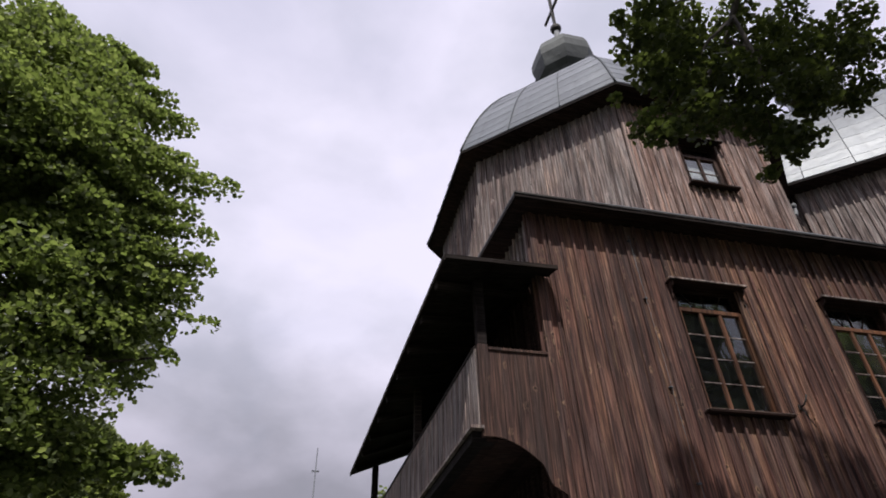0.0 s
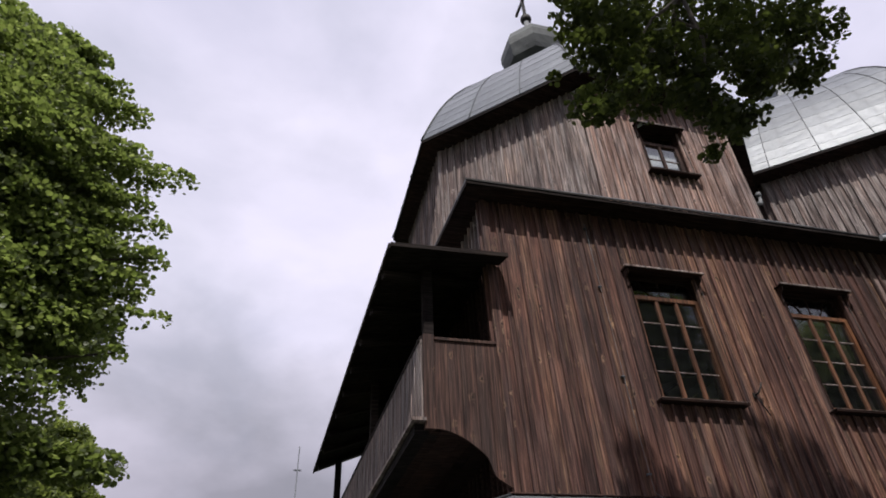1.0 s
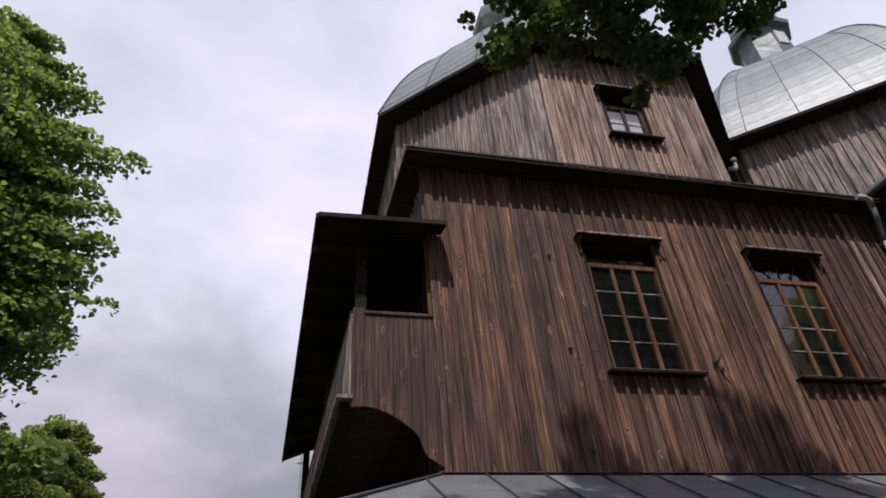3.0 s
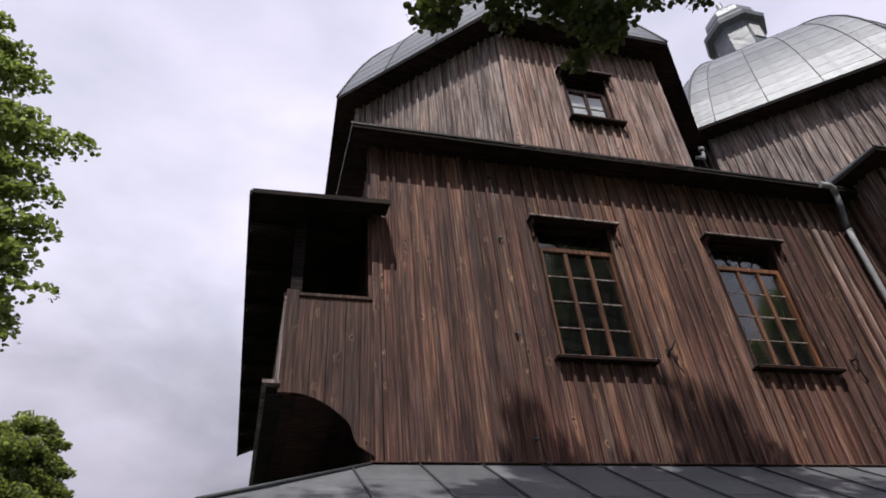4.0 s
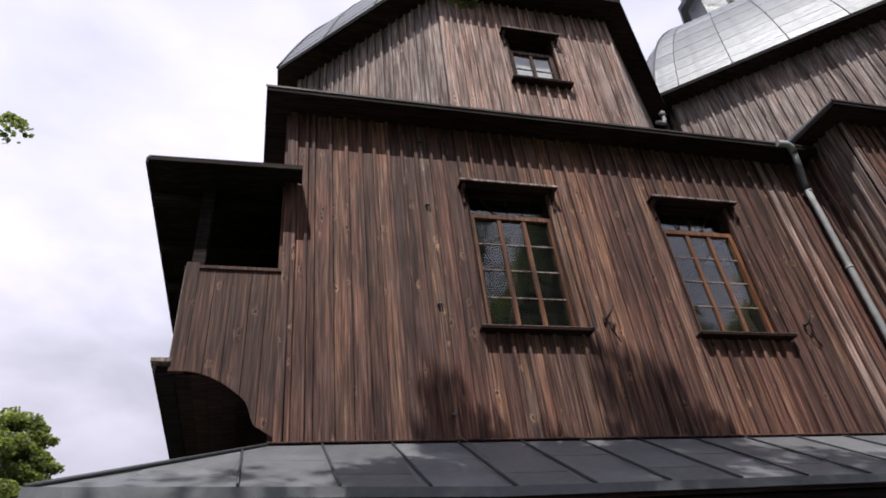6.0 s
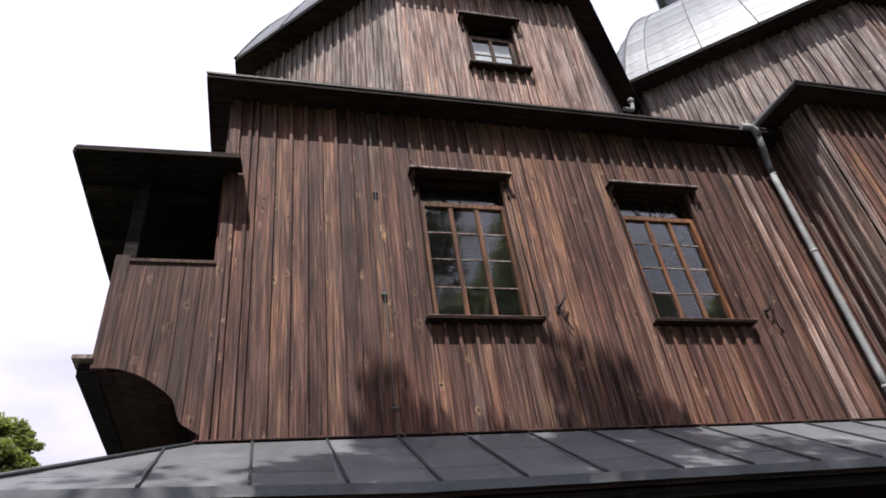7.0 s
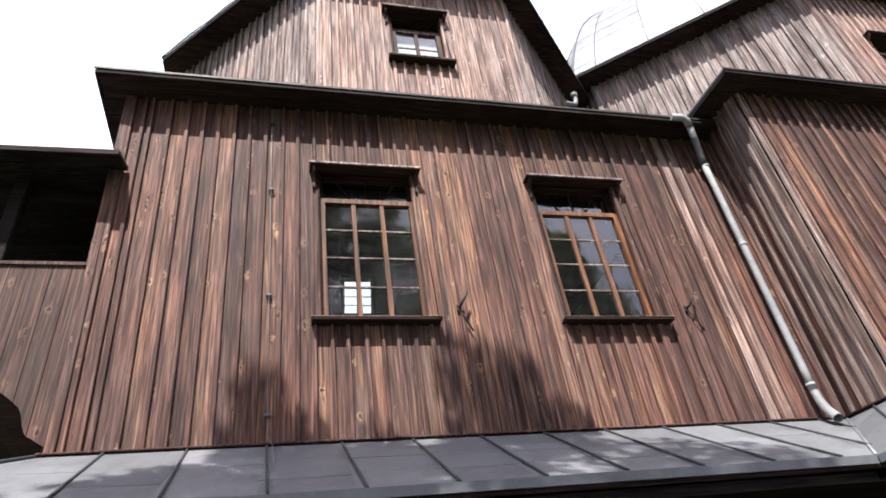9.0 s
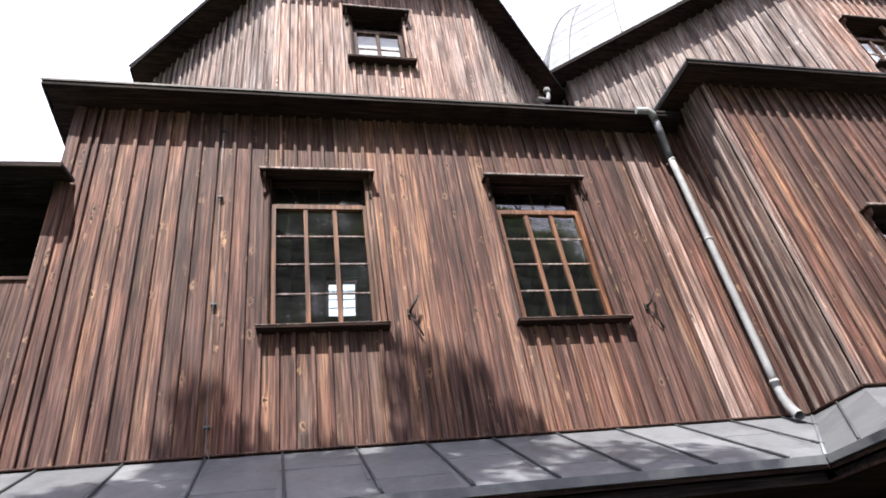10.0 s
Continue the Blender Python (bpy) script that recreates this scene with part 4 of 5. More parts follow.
# ---- west gallery ----
def gallery():
    top = thing("west_gallery", "dark wooden porch gallery with boarded parapet and sloping roof", "porch", None)
    x0, y0 = 2.44, YF - 0.005
    rng = random.Random(11)

    def arch(x):
        """Lower edge of the end panel: a shallow scalloped curve down to the wall."""
        s = (x - x0) / (XL - x0)
        z = 4.46 - 0.78 * max(0.0, min(s, 0.74) - 0.08) ** 2.1
        if s > 0.74:
            z -= 0.24 * math.sin(min(1.0, (s - 0.74) / 0.11) * math.pi / 2) + 0.1 * max(0.0, s - 0.85) / 0.15
        return z
    # end panel: upright boards cut along the curve
    xs = [x0 + 0.14]
    while xs[-1] < XL - 0.03:
        xs.append(min(XL + 0.02, xs[-1] + rng.uniform(0.15, 0.20)))
    for a, b in zip(xs, xs[1:]):
        n = 6
        pts = [(a + 0.003 + (b - a - 0.006) * i / n) for i in range(n + 1)]
        v = [(x, 0, arch(x)) for x in pts] + [(pts[-1], 0, 5.63), (pts[0], 0, 5.63)]
        m = len(v)
        v += [(x, -0.025 - rng.uniform(0, 0.003), z) for x, _, z in v]
        f = [tuple(range(m)), tuple(range(m, 2 * m))] + [(i, (i + 1) % m, (i + 1) % m + m, i + m) for i in range(m)]
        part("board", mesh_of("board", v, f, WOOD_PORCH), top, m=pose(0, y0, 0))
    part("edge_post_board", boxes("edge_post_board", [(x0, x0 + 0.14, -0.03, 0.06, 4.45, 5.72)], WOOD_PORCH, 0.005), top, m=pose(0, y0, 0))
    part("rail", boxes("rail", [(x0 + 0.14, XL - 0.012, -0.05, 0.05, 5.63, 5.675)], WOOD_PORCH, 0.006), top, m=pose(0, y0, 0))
    # posts near black, the porch's inner shade put into their colour
    part("post", boxes("post", [(x0 + 0.03, x0 + 0.17, 0.06, 0.2, 4.4, 6.95)], WOOD_BLACK, 0.01), top, m=pose(0, y0, 0))
    part("post", boxes("post", [(x0 - 0.40, x0 - 0.26, 7.4, 7.54, GZ, 6.3)], WOOD_BLACK, 0.01), top, m=pose(0, y0, 0))
    part("post", boxes("post", [(x0 - 0.15, x0 - 0.01, 3.6, 3.74, 4.2, 6.7)], WOOD_BLACK, 0.01), top, m=pose(0, y0, 0))
    # west parapet, rail, ledge beam and floor: they run slightly outwards and down towards the far end
    def run(y):
        return -0.050 * (y - y0), -0.080 * (y - y0)

    def bar(nm, xa, xb, za, zb, ya, yb, mat, label="", ch=0.0):
        (ox, oz), (px, pz) = run(ya), run(yb)
        v = [(x + ox, ya, z + oz) for x, z in ((xa, za), (xb, za), (xb, zb), (xa, zb))] + [(x + px, yb, z + pz) for x, z in ((xa, za), (xb, za), (xb, zb), (xa, zb))]
        return part(nm, mesh_of(nm, v, [(0, 1, 2, 3), (4, 5, 6, 7), (0, 1, 5, 4), (1, 2, 6, 5), (2, 3, 7, 6), (3, 0, 4, 7)], mat), top, label)
    y = y0 + 0.06
    while y < y0 + 7.5:
        w = rng.uniform(0.13, 0.18)
        ox, oz = run(y)
        part("board", boxes("board", [(0, 0.024, 0, w - 0.008, 0, 1.12)], WOOD_GREY), top, m=pose(x0 - 0.02 - rng.uniform(0, 0.004) + ox, y, 4.56 + oz))
        y += w
    bar("rail", x0 - 0.03, x0 + 0.07, 5.68, 5.73, y0 + 0.06, y0 + 7.5, WOOD_BLACK)
    bar("beam", x0 - 0.118, x0 + 0.06, 4.40, 4.53, y0 + 0.03, y0 + 7.5, WOOD_BLACK, "dark ledge beam under the parapet")
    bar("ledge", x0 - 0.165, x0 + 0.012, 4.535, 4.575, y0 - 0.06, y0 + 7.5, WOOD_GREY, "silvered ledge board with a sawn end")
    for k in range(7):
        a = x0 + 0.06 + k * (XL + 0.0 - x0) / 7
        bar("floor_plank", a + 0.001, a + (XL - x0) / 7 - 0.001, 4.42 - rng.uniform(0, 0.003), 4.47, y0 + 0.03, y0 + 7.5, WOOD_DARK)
    bar("floor_deck", x0 + 0.06, XL - 0.004, 4.474, 4.49, y0 + 0.03, y0 + 7.5, WOOD_BLACK)
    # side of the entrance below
    part("wall_core", boxes("wall_core", [(2.26, XL, y0 + 3.135, y0 + 3.2, GZ, 4.36)], WOOD_BLACK), top)
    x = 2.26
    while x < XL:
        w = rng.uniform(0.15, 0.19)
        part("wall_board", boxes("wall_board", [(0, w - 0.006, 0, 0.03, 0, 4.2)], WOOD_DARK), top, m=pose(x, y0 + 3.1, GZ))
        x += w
    # roof: boards over rafters, slightly sagging to the far end
    e0, e1 = Vector((1.93, YF - 0.41, 6.845)), Vector((1.60, 15.6, 6.28))
    r0 = Vector((XL + 0.13, YF - 0.41, 6.885))
    w0, w1 = Vector((XL - 0.02, YF - 0.02, 7.02)), Vector((XL - 0.02, 15.6, 7.05))
    part("roof", slab("roof", [(e0, r0, Vector((XL + 0.13, YF - 0.052, 6.98)), Vector((XL - 0.052, YF - 0.052, 6.99)), Vector((XL - 0.052, 15.6, 7.0)), e1)], ZINC_DULL, 0.02), top, "dark sheet-covered porch roof")
    # deck and rafters near black too, with the porch shade in the colour
    part("roof_deck", slab("roof_deck", [(e0 - Vector((0, 0, 0.024)), r0 - Vector((0, 0, 0.024)), Vector((XL + 0.13, YF - 0.052, 6.956)), Vector((XL - 0.052, YF - 0.052, 6.966)), Vector((XL - 0.052, 15.6, 6.976)), e1 - Vector((0, 0, 0.024)))], WOOD_BLACK, 0.03), top)
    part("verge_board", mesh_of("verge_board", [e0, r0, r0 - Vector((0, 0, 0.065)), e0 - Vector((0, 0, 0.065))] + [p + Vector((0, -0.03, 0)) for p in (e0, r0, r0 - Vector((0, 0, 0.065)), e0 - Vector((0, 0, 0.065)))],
         [(0, 1, 2, 3), (4, 5, 6, 7), (0, 1, 5, 4), (1, 2, 6, 5), (2, 3, 7, 6), (3, 0, 4, 7)], WOOD_BLACK), top)
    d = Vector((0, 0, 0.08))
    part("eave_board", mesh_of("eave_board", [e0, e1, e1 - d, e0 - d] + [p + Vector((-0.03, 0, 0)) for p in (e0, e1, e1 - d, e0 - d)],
         [(0, 1, 2, 3), (4, 5, 6, 7), (0, 1, 5, 4), (1, 2, 6, 5), (2, 3, 7, 6), (3, 0, 4, 7)], WOOD_BLACK), top)
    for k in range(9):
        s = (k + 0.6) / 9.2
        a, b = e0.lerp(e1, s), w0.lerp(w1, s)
        part("rafter", boxes("rafter", [(0, (b - a).length - 0.02, -0.05, 0.05, -0.12, 0)], WOOD_BLACK), top,
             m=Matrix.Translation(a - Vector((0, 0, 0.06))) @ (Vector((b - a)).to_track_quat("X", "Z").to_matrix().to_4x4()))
    return top


gallery()

# ---- fittings ----
pipe = thing("downspout", "grey zinc rainwater downspout fixed to the wooden wall", "downspout", None)
part("outlet", tube("outlet", [(10.86, 7.17, 8.23), (11.05, 7.17, 8.24), (11.12, 7.18, 8.2), (11.15, 7.2, 8.1)], 0.055, PIPE, 12), pipe)
# upper bend in darker sheet: the shade under the eave is in its colour
part("upper_bend", tube("upper_bend", [(11.15, 7.2, 8.12), (11.2, 7.27, 7.9), (11.31, 7.42, 7.66), (11.33, 7.44, 7.55)], 0.05, ZINC_DULL, 12), pipe)
part("shaft", tube("shaft", [(11.33 + 0.01 * k / 12, 7.44, 7.6 - 0.3 * k) for k in range(13)], 0.045, PIPE, 12), pipe)
part("shoe", tube("shoe", [(11.34, 7.44, 4.02), (11.335, 7.42, 3.9), (11.30, 7.34, 3.76), (11.24, 7.2, 3.62)], [0.047, 0.050, 0.052, 0.054], PIPE, 12, closed=False), pipe)
for z in (7.52, 6.1, 4.1):
    clamp = part("clamp", tube("clamp", [(11.34, 7.44, z - 0.02), (11.34, 7.44, z + 0.02)], 0.052, PIPE, 12), pipe)
    part("clamp_arm", boxes("clamp_arm", [(11.33, 11.35, 7.44, 7.56, z - 0.01, z + 0.01)], IRON), clamp)

spout = thing("eave_outlet", "small zinc gutter outlet between the two octagon eaves", "gutter outlet", None)
part("elbow", tube("elbow", [(10.40, 8.9, 10.42), (10.55, 8.95, 10.47), (10.66, 9.0, 10.52), (10.70, 9.0, 10.66)], 0.042, PIPE, 10), spout)
part("neck", tube("neck", [(10.70, 9.0, 10.60), (10.70, 9.0, 10.74)], [0.04, 0.035], PIPE, 10), spout)
part("cap", tube("cap", [(10.70, 9.0, 10.73), (10.70, 9.0, 10.77), (10.70, 9.0, 10.83), (10.70, 9.0, 10.86)], [0.045, 0.065, 0.065, 0.04], PIPE, 10), spout)

wire = thing("lightning_cable", "thin grey lightning conductor cable down the wooden wall", "cable", None)
part("strand", tube("strand", [(5.14, 7.508, 7.94), (5.16, 7.506, 7.2), (5.19, 7.508, 6.4), (5.22, 7.506, 5.3), (5.25, 7.508, 4.4), (5.28, 7.505, 3.78), (5.33, 7.40, 3.68), (5.36, 6.9, 3.37)], 0.0034, ZINC, 6), wire)
for z, x in ((7.85, 5.143), (6.75, 5.18), (5.3, 5.22), (4.0, 5.268)):
    part("clip", boxes("clip", [(x - 0.028, x + 0.028, 7.502, 7.55, z - 0.01, z + 0.01)], ZINC_DULL, 0.003), wire)

for x in (7.27, 10.155):
    hk = thing("shutter_hook", "black iron shutter hook on the board wall", "hook", None, group="shutter hooks beside the windows")
    part("plate", boxes("plate", [(x - 0.03, x + 0.03, 7.525, 7.545, 5.12, 5.20)], IRON, 0.004), hk)
    part("arm", tube("arm", [(x, 7.53, 5.16), (x + 0.01, 7.46, 5.17), (x + 0.06, 7.44, 5.25), (x + 0.09, 7.44, 5.32)], 0.014, IRON, 6), hk)
    part("tail", tube("tail", [(x, 7.53, 5.15), (x + 0.03, 7.50, 5.05), (x + 0.12, 7.51, 4.86)], 0.009, IRON, 6), hk)

mast = thing("antenna_mast", "thin distant antenna mast against the clouds", "mast", None)
part("pole", tube("pole", [(2.3, 60, GZ), (2.3, 60, 21.4)], [0.11, 0.05], ZINC_DULL, 6), mast)
part("aerial", boxes("aerial", [(1.95, 2.65, 59.97, 60.03, 19.1, 19.25)], ZINC_DULL), mast)


# ---- trees ----
def leaf_cloud(name, centres, radii, counts, size, mat, seed, droop=0.25, shelf=False):
    """Many small folded leaves scattered in clumps; one mesh."""
    rs = np.random.RandomState(seed)
    c = np.repeat(np.array(centres), counts, axis=0)
    r = np.repeat(np.array(radii), counts, axis=0)
    n = len(c)
    d = rs.normal(size=(n, 3))
    d /= np.linalg.norm(d, axis=1, keepdims=True)
    if shelf:
        # a drooping shelf: most leaves on its upper side
        d[:, 2] = np.abs(d[:, 2]) - 0.25 * (rs.rand(n) < 0.35)
        p = c + d * r[:, None] * (rs.rand(n, 1) ** 0.30) * np.array([1.15, 1.15, 0.62])
        p[:, 2] -= 0.30 * ((p[:, :2] - c[:, :2]) ** 2).sum(1) / r
    else:
        p = c + d * r[:, None] * (rs.rand(n, 1) ** 0.42) * np.array([1.0, 1.0, 0.72])
    nor = rs.normal(size=(n, 3)) * 0.55 + np.array([0, 0, 0.75])
    nor /= np.linalg.norm(nor, axis=1, keepdims=True)
    ax = rs.normal(size=(n, 3))
    ax[:, 2] -= droop
    ax -= nor * (ax * nor).sum(1, keepdims=True)
    ax /= np.linalg.norm(ax, axis=1, keepdims=True)
    sd = np.cross(nor, ax)
    L = size * (0.65 + 0.7 * rs.rand(n, 1))
    W = L * 0.46
    fold = nor * L * 0.10
    base, tip = p - ax * L * 0.5, p + ax * L * 0.5
    if size < 0.13:
        ring = [base, p - ax * L * 0.30 + sd * W * 0.86 + fold * 0.9, p + ax * L * 0.10 + sd * W + fold, tip, p + ax * L * 0.10 - sd * W + fold, p - ax * L * 0.30 - sd * W * 0.86 + fold * 0.9]
        fan = ([0, 1, 2], [0, 2, 3], [0, 3, 4], [0, 4, 5])
    else:
        ring = [base, p - ax * L * 0.05 + sd * W + fold, tip, p - ax * L * 0.05 - sd * W + fold]
        fan = ([0, 1, 2], [0, 2, 3])
    verts = np.stack(ring, axis=1).reshape(-1, 3)
    idx = np.arange(n)[:, None] * len(ring)
    tris = np.concatenate([idx + np.array([k]) for k in fan], axis=1).reshape(-1)
    me = bpy.data.meshes.new(name)
    me.vertices.add(len(verts))
    me.vertices.foreach_set("co", verts.ravel())
    me.loops.add(len(tris))
    me.loops.foreach_set("vertex_index", tris)
    me.polygons.add(len(tris) // 3)
    me.polygons.foreach_set("loop_start", np.arange(0, len(tris), 3))
    me.update()
    me.validate()
    me.materials.append(mat)
    return me


def bent(a, b, rs, k=5, wob=0.25):
    a, b = Vector(a), Vector(b)
    pts = []
    for i in range(k + 1):
        s = i / k
        p = a.lerp(b, s) + Vector(rs.normal(size=3)) * wob * math.sin(s * math.pi) * 0.6
        pts.append(p)
    return pts


def tree(name, label, foot, height, crown, lobes, leaf, per, seed, mat=LEAF, trunk_r=0.32, tips=(), narrow=0.30, bays=(), shelf=False):
    """A trunk, forking limbs and a crown of leaf clumps held at the limbs' ends."""
    rs = np.random.RandomState(seed)
    top = thing(name, label, "tree", None)
    foot = Vector(foot)
    cx, cy, cz, rx, ry, rz = crown
    fork = Vector((foot.x, foot.y, cz - rz * 0.35))
    tip = Vector((cx, cy, cz + rz * 0.75))
    trunk = [foot + Vector((0, 0, -0.1)), foot + Vector((0, 0, 0.4)), foot.lerp(fork, 0.5) + Vector((0.1, 0, 0)), fork, fork.lerp(tip, 0.5), tip]
    part("trunk", tube("trunk", trunk, [trunk_r * 1.5, trunk_r * 1.1, trunk_r, trunk_r * 0.8, trunk_r * 0.45, 0.04], BARK, 10), top)
    cen, rad, cnt = [], [], []
    i = 0
    while len(cen) < lobes and i < lobes * 6:
        i += 1
        d = Vector(rs.normal(size=3)).normalized()
        k = 0.42 + 0.62 * rs.rand() ** 0.55
        lump = 0.86 + 0.22 * noise.noise(d * 2.3 + Vector((seed, 0, 0)))
        taper = 1.0 - narrow * max(0.0, d.z * k)
        p = Vector((cx + d.x * rx * k * lump * taper, cy + d.y * ry * k * lump, cz + d.z * rz * k * lump))
        if any((p.x - bx) ** 2 + (p.z - bz) ** 2 < br * br for bx, bz, br in bays) or (shelf and noise.noise(p * 0.55) < -0.22):
            continue
        cen.append(p)
        r = (0.55 + 0.55 * rs.rand())
        rad.append(r)
        cnt.append(int(per * r * r * 1.5))
    for x, y, z, r in tips:
        # outer sprays on long limbs
        for k in range(5):
            s = 1.0 - 0.085 * k
            cen.append(Vector((cx, cy, z + 0.5 * k * r)).lerp(Vector((x, y, z)), s))
            rad.append(r * (0.55 + 0.16 * k))
            cnt.append(int(per * rad[-1] ** 2 * 2.2))
    for j in range(0, len(cen), max(1, len(cen) // 26)):
        s = fork.lerp(tip, min(0.9, max(0.0, (cen[j].z - fork.z) / max(0.1, tip.z - fork.z)) * 0.7))
        part("limb", tube("limb", bent(s, cen[j], rs), [0.11, 0.09, 0.07, 0.05, 0.03, 0.015], BARK, 6), top)
    part("crown", leaf_cloud("crown", [tuple(p) for p in cen], rad, cnt, leaf, mat, seed, shelf=shelf), top)
    return top


tree("linden_tree", "tall leafy green linden tree beside the church", (-7.6, 12.3, GZ), 17, (-7.5, 12.1, 9.0, 5.1, 3.6, 7.1), 560, 0.104, 370, 21, narrow=0.42, shelf=True, bays=((-2.7, 6.5, 0.75), (-4.0, 13.2, 0.6), (-2.2, 9.2, 0.45), (-2.3, 7.5, 0.35)),
     tips=((-2.0, 11.6, 11.3, 0.6), (-2.2, 11.6, 9.9, 0.5), (-1.75, 11.7, 7.9, 0.42), (-2.3, 11.7, 7.1, 0.4), (-3.3, 11.5, 13.0, 0.6), (-4.6, 11.6, 14.8, 0.6), (-2.0, 11.8, 5.0, 0.6), (-7.3, 11.8, 15.9, 0.65), (-6.0, 11.7, 15.2, 0.6), (-3.9, 11.7, 14.0, 0.5),
           (-4.3, 11.7, 13.6, 0.6), (-3.1, 11.7, 12.0, 0.6), (-2.7, 11.7, 10.5, 0.7), (-2.4, 11.7, 8.6, 0.75), (-2.7, 11.7, 7.7, 0.7), (-2.3, 11.7, 5.3, 0.5), (-2.0, 11.7, 4.2, 0.7), (-1.85, 11.7, 5.0, 0.5), (-2.2, 11.7, 9.2, 0.7), (-2.4, 11.7, 8.3, 0.6), (-1.9, 11.7, 5.2, 0.55)))
tree("distant_tree", "bright green tree standing farther off", (-14.6, 45.0, GZ), 18, (-14.6, 45.0, 10.6, 4.2, 4.0, 6.9), 360, 0.21, 230, 22, mat=LEAF_BRIGHT, narrow=0.05,
     tips=((-11.7, 45.0, 16.4, 0.7), (-11.1, 45.0, 14.4, 0.9), (-13.3, 45.0, 16.6, 0.8), (-10.2, 45.0, 12.6, 0.9), (-10.4, 45.0, 13.9, 0.8), (-11.0, 45.0, 15.6, 0.7)))
tree("far_tree", "green tree far behind the porch", (5.3, 31.0, GZ), 9, (5.3, 31.0, 7.0, 2.3, 2.4, 3.9), 120, 0.2, 130, 23)


def overhang():
    """A big linden behind the camera's line: one limb hangs over the path."""
    top = thing("overhanging_linden", "large linden with a dark leafy branch hanging before the church", "tree", None)
    rs = np.random.RandomState(41)
    part("trunk", tube("trunk", [(5.2, -3.6, GZ - 0.1), (5.2, -3.6, 0.7), (5.1, -3.5, 4.0), (4.9, -3.2, 8.0), (4.6, -2.6, 12.0), (4.5, -2.2, 15.0)], [0.75, 0.55, 0.47, 0.40, 0.26, 0.08], BARK, 12), top)
    limb = [(4.9, -3.2, 7.4), (5.1, -0.6, 9.3), (5.5, 1.4, 10.6), (5.6, 2.8, 10.6), (5.3, 3.7, 9.7), (4.9, 4.14, 8.5), (4.65, 4.2, 7.3)]
    part("limb", tube("limb", limb, [0.2, 0.16, 0.12, 0.085, 0.06, 0.035, 0.014], BARK, 8), top)
    twigs = [((5.3, 3.7, 9.7), (3.25, 4.0, 7.85)), ((5.3, 3.7, 9.7), (6.8, 4.15, 9.0)), ((5.0, 4.0, 8.8), (3.62, 4.1, 6.9)), ((4.9, 4.14, 8.5), (5.3, 4.15, 7.35)), ((5.5, 3.2, 10.1), (3.8, 3.85, 9.3)),
             ((5.0, 4.0, 8.8), (4.8, 4.1, 6.5)), ((4.4, 4.1, 7.7), (3.52, 4.0, 6.5)), ((5.2, 4.1, 7.9), (6.1, 4.15, 7.9)), ((5.1, 4.1, 8.6), (4.95, 4.15, 6.5))]
    for a, b in twigs:
        part("twig", tube("twig", bent(a, b, rs, 5, 0.12), [0.03, 0.025, 0.02, 0.015, 0.01, 0.006], BARK, 6), top)
    clumps = [(3.42, 6.24, 0.12), (3.50, 6.46, 0.20), (4.79, 6.30, 0.13), (4.82, 6.55, 0.22), (5.06, 6.74, 0.20),
              (3.52, 6.78, 0.26), (3.86, 6.68, 0.24), (4.2, 6.88, 0.22), (4.55, 6.86, 0.24), (4.96, 7.0, 0.27),
              (3.44, 7.22, 0.26), (3.85, 7.18, 0.32), (4.34, 7.32, 0.32), (4.8, 7.38, 0.3), (5.3, 7.40, 0.30), (5.76, 7.72, 0.32), (5.35, 7.06, 0.16), (6.35, 8.3, 0.32),
              (3.38, 7.72, 0.30), (3.9, 7.75, 0.40), (4.5, 7.86, 0.38), (5.1, 7.85, 0.30), (5.6, 8.1, 0.34), (6.1, 7.98, 0.34),
              (3.65, 8.25, 0.35), (4.2, 8.4, 0.40), (4.9, 8.5, 0.38), (5.5, 8.6, 0.33), (6.1, 8.55, 0.33), (6.6, 8.62, 0.28),
              (4.5, 9.0, 0.35), (5.2, 9.1, 0.35), (6.0, 9.2, 0.35), (6.8, 9.1, 0.35), (7.2, 9.25, 0.26), (6.5, 7.78, 0.24), (6.78, 8.15, 0.28), (7.0, 8.6, 0.30), (5.95, 8.3, 0.3), (5.3, 8.2, 0.3), (3.12, 7.9, 0.10), (3.2, 7.15, 0.08),
              (5.08, 6.52, 0.18), (5.22, 6.86, 0.24), (4.93, 6.36, 0.14), (5.5, 7.22, 0.24), (4.65, 7.1, 0.26)]
    cen = [(x, 4.1 + 0.25 * math.sin(7.0 * x + 5.0 * z), z) for x, z, _ in clumps]
    rad = [r for *_, r in clumps]
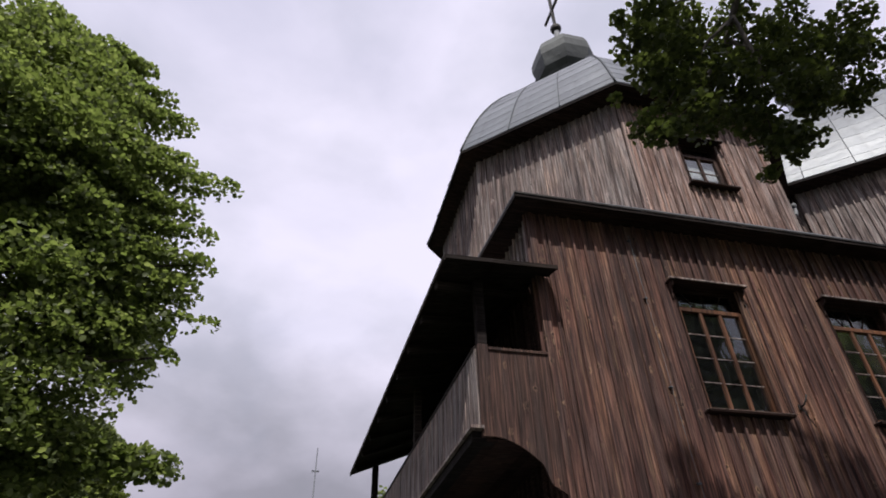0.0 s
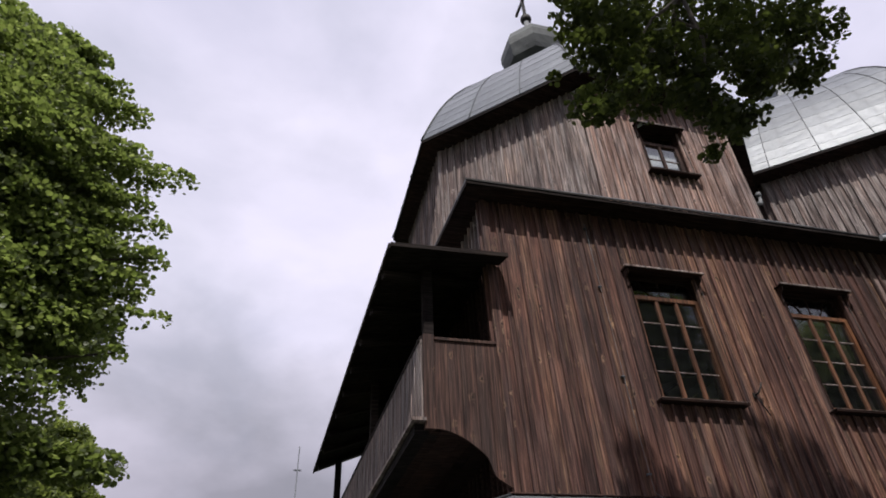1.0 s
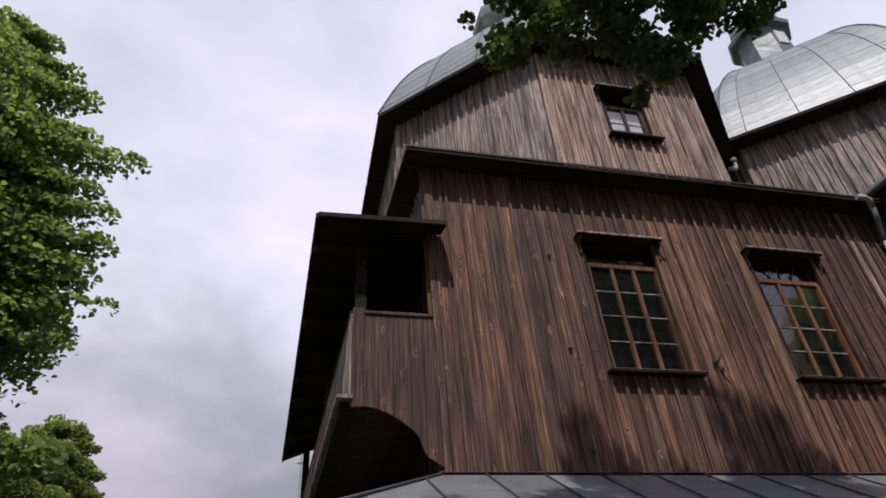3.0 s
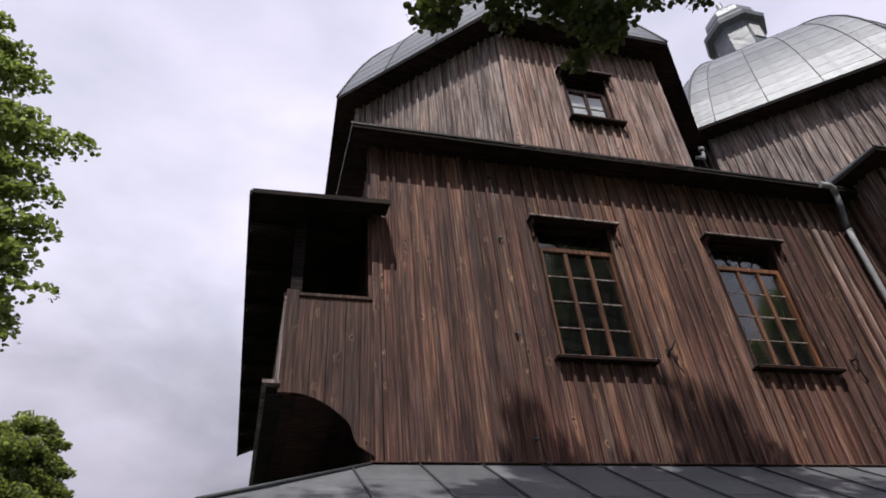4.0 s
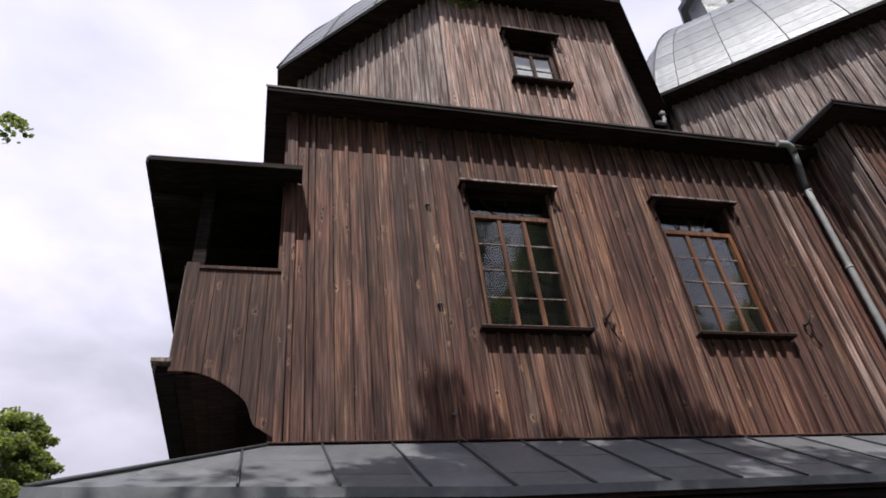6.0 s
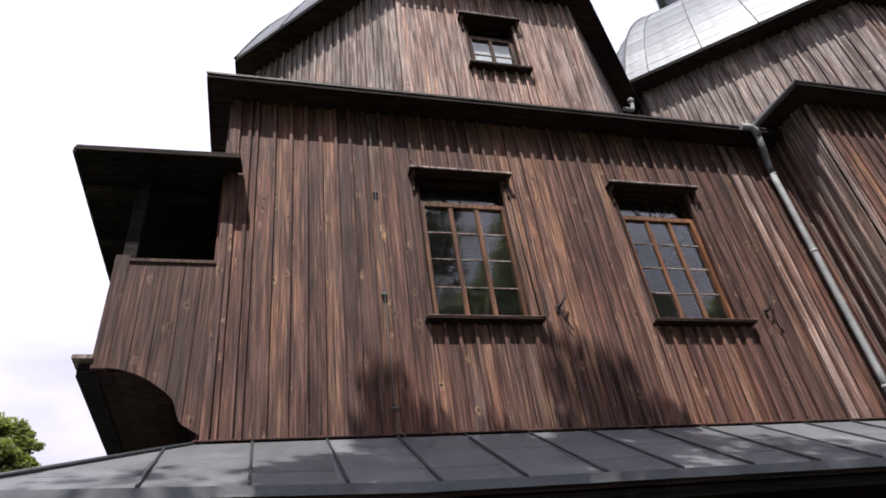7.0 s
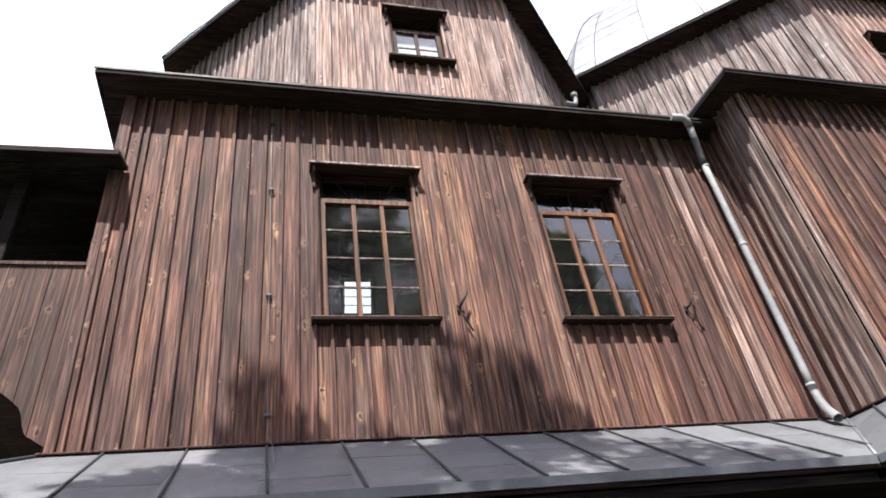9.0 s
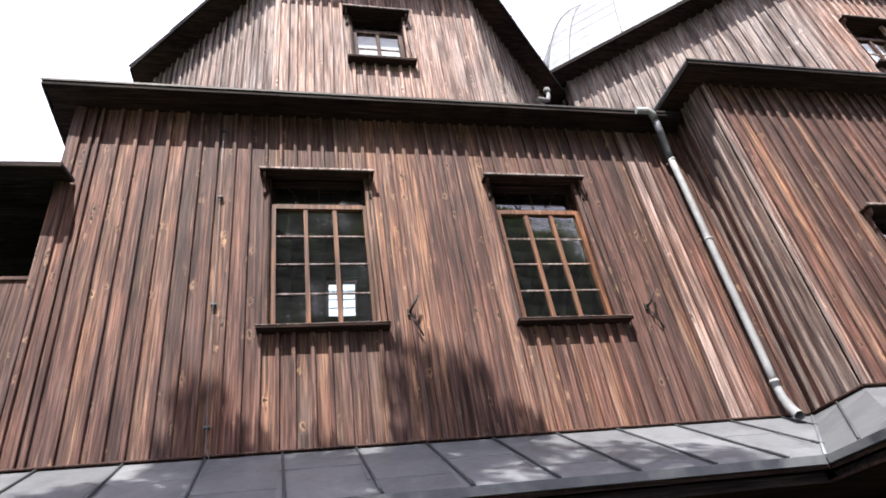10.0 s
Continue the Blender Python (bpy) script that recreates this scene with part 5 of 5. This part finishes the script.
    cnt = [int((3300 if x < 4.7 else 2900) * r * r + 8) for x, _, r in clumps]
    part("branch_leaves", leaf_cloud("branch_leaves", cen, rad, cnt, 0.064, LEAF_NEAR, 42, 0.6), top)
    # high crown, over and behind the path
    cen, rad, cnt = [], [], []
    while len(cen) < 210:
        d = Vector(rs.normal(size=3)).normalized()
        k = 0.35 + 0.65 * rs.rand() ** 0.5
        p = (4.6 + d.x * 5.2 * k, -2.2 + d.y * 4.0 * k, 11.2 + d.z * 3.6 * k)
        cen.append(p)
        r = 0.6 + 0.5 * rs.rand()
        rad.append(r)
        cnt.append(int(120 * r * r))
    for x, y, z, r in ((3.1, 1.6, 14.3, 0.28), (3.1, 1.6, 13.8, 0.36), (3.2, 1.5, 13.3, 0.42), (5.2, 1.6, 14.2, 0.42), (5.8, 1.6, 14.1, 0.42), (5.5, 1.5, 14.6, 0.3), (5.4, 1.5, 13.5, 0.55), (6.0, 1.4, 13.3, 0.5), (4.4, 1.2, 13.0, 0.5), (4.0, 0.8, 12.8, 0.6), (5.0, 0.8, 13.0, 0.6),
                       (2.6, 1.0, 12.6, 0.6), (3.6, 1.2, 12.7, 0.55), (6.8, 1.2, 12.7, 0.6), (7.6, 0.9, 12.5, 0.6), (6.4, 0.6, 12.8, 0.6)):
        cen.append((x, y, z))
        rad.append(r)
        cnt.append(int(420 * r * r) + 30)
    for j in range(0, len(cen), 8):
        part("limb", tube("limb", bent((4.7, -2.8, 9.5), cen[j], rs), [0.12, 0.1, 0.08, 0.05, 0.03, 0.015], BARK, 6), top)
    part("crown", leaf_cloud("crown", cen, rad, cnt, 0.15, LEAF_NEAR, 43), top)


overhang()

# churchyard trees behind the path, seen in the panes
tree("churchyard_tree", "green churchyard linden standing before the church", (12.6, -5.0, GZ), 15, (13.3, -4.6, 10.9, 4.6, 3.0, 4.8), 240, 0.2, 260, 51)
tree("churchyard_tree", "green churchyard linden standing before the church", (23.5, -5.0, GZ), 15, (23.5, -4.6, 10.0, 4.2, 3.2, 4.6), 180, 0.2, 260, 52)
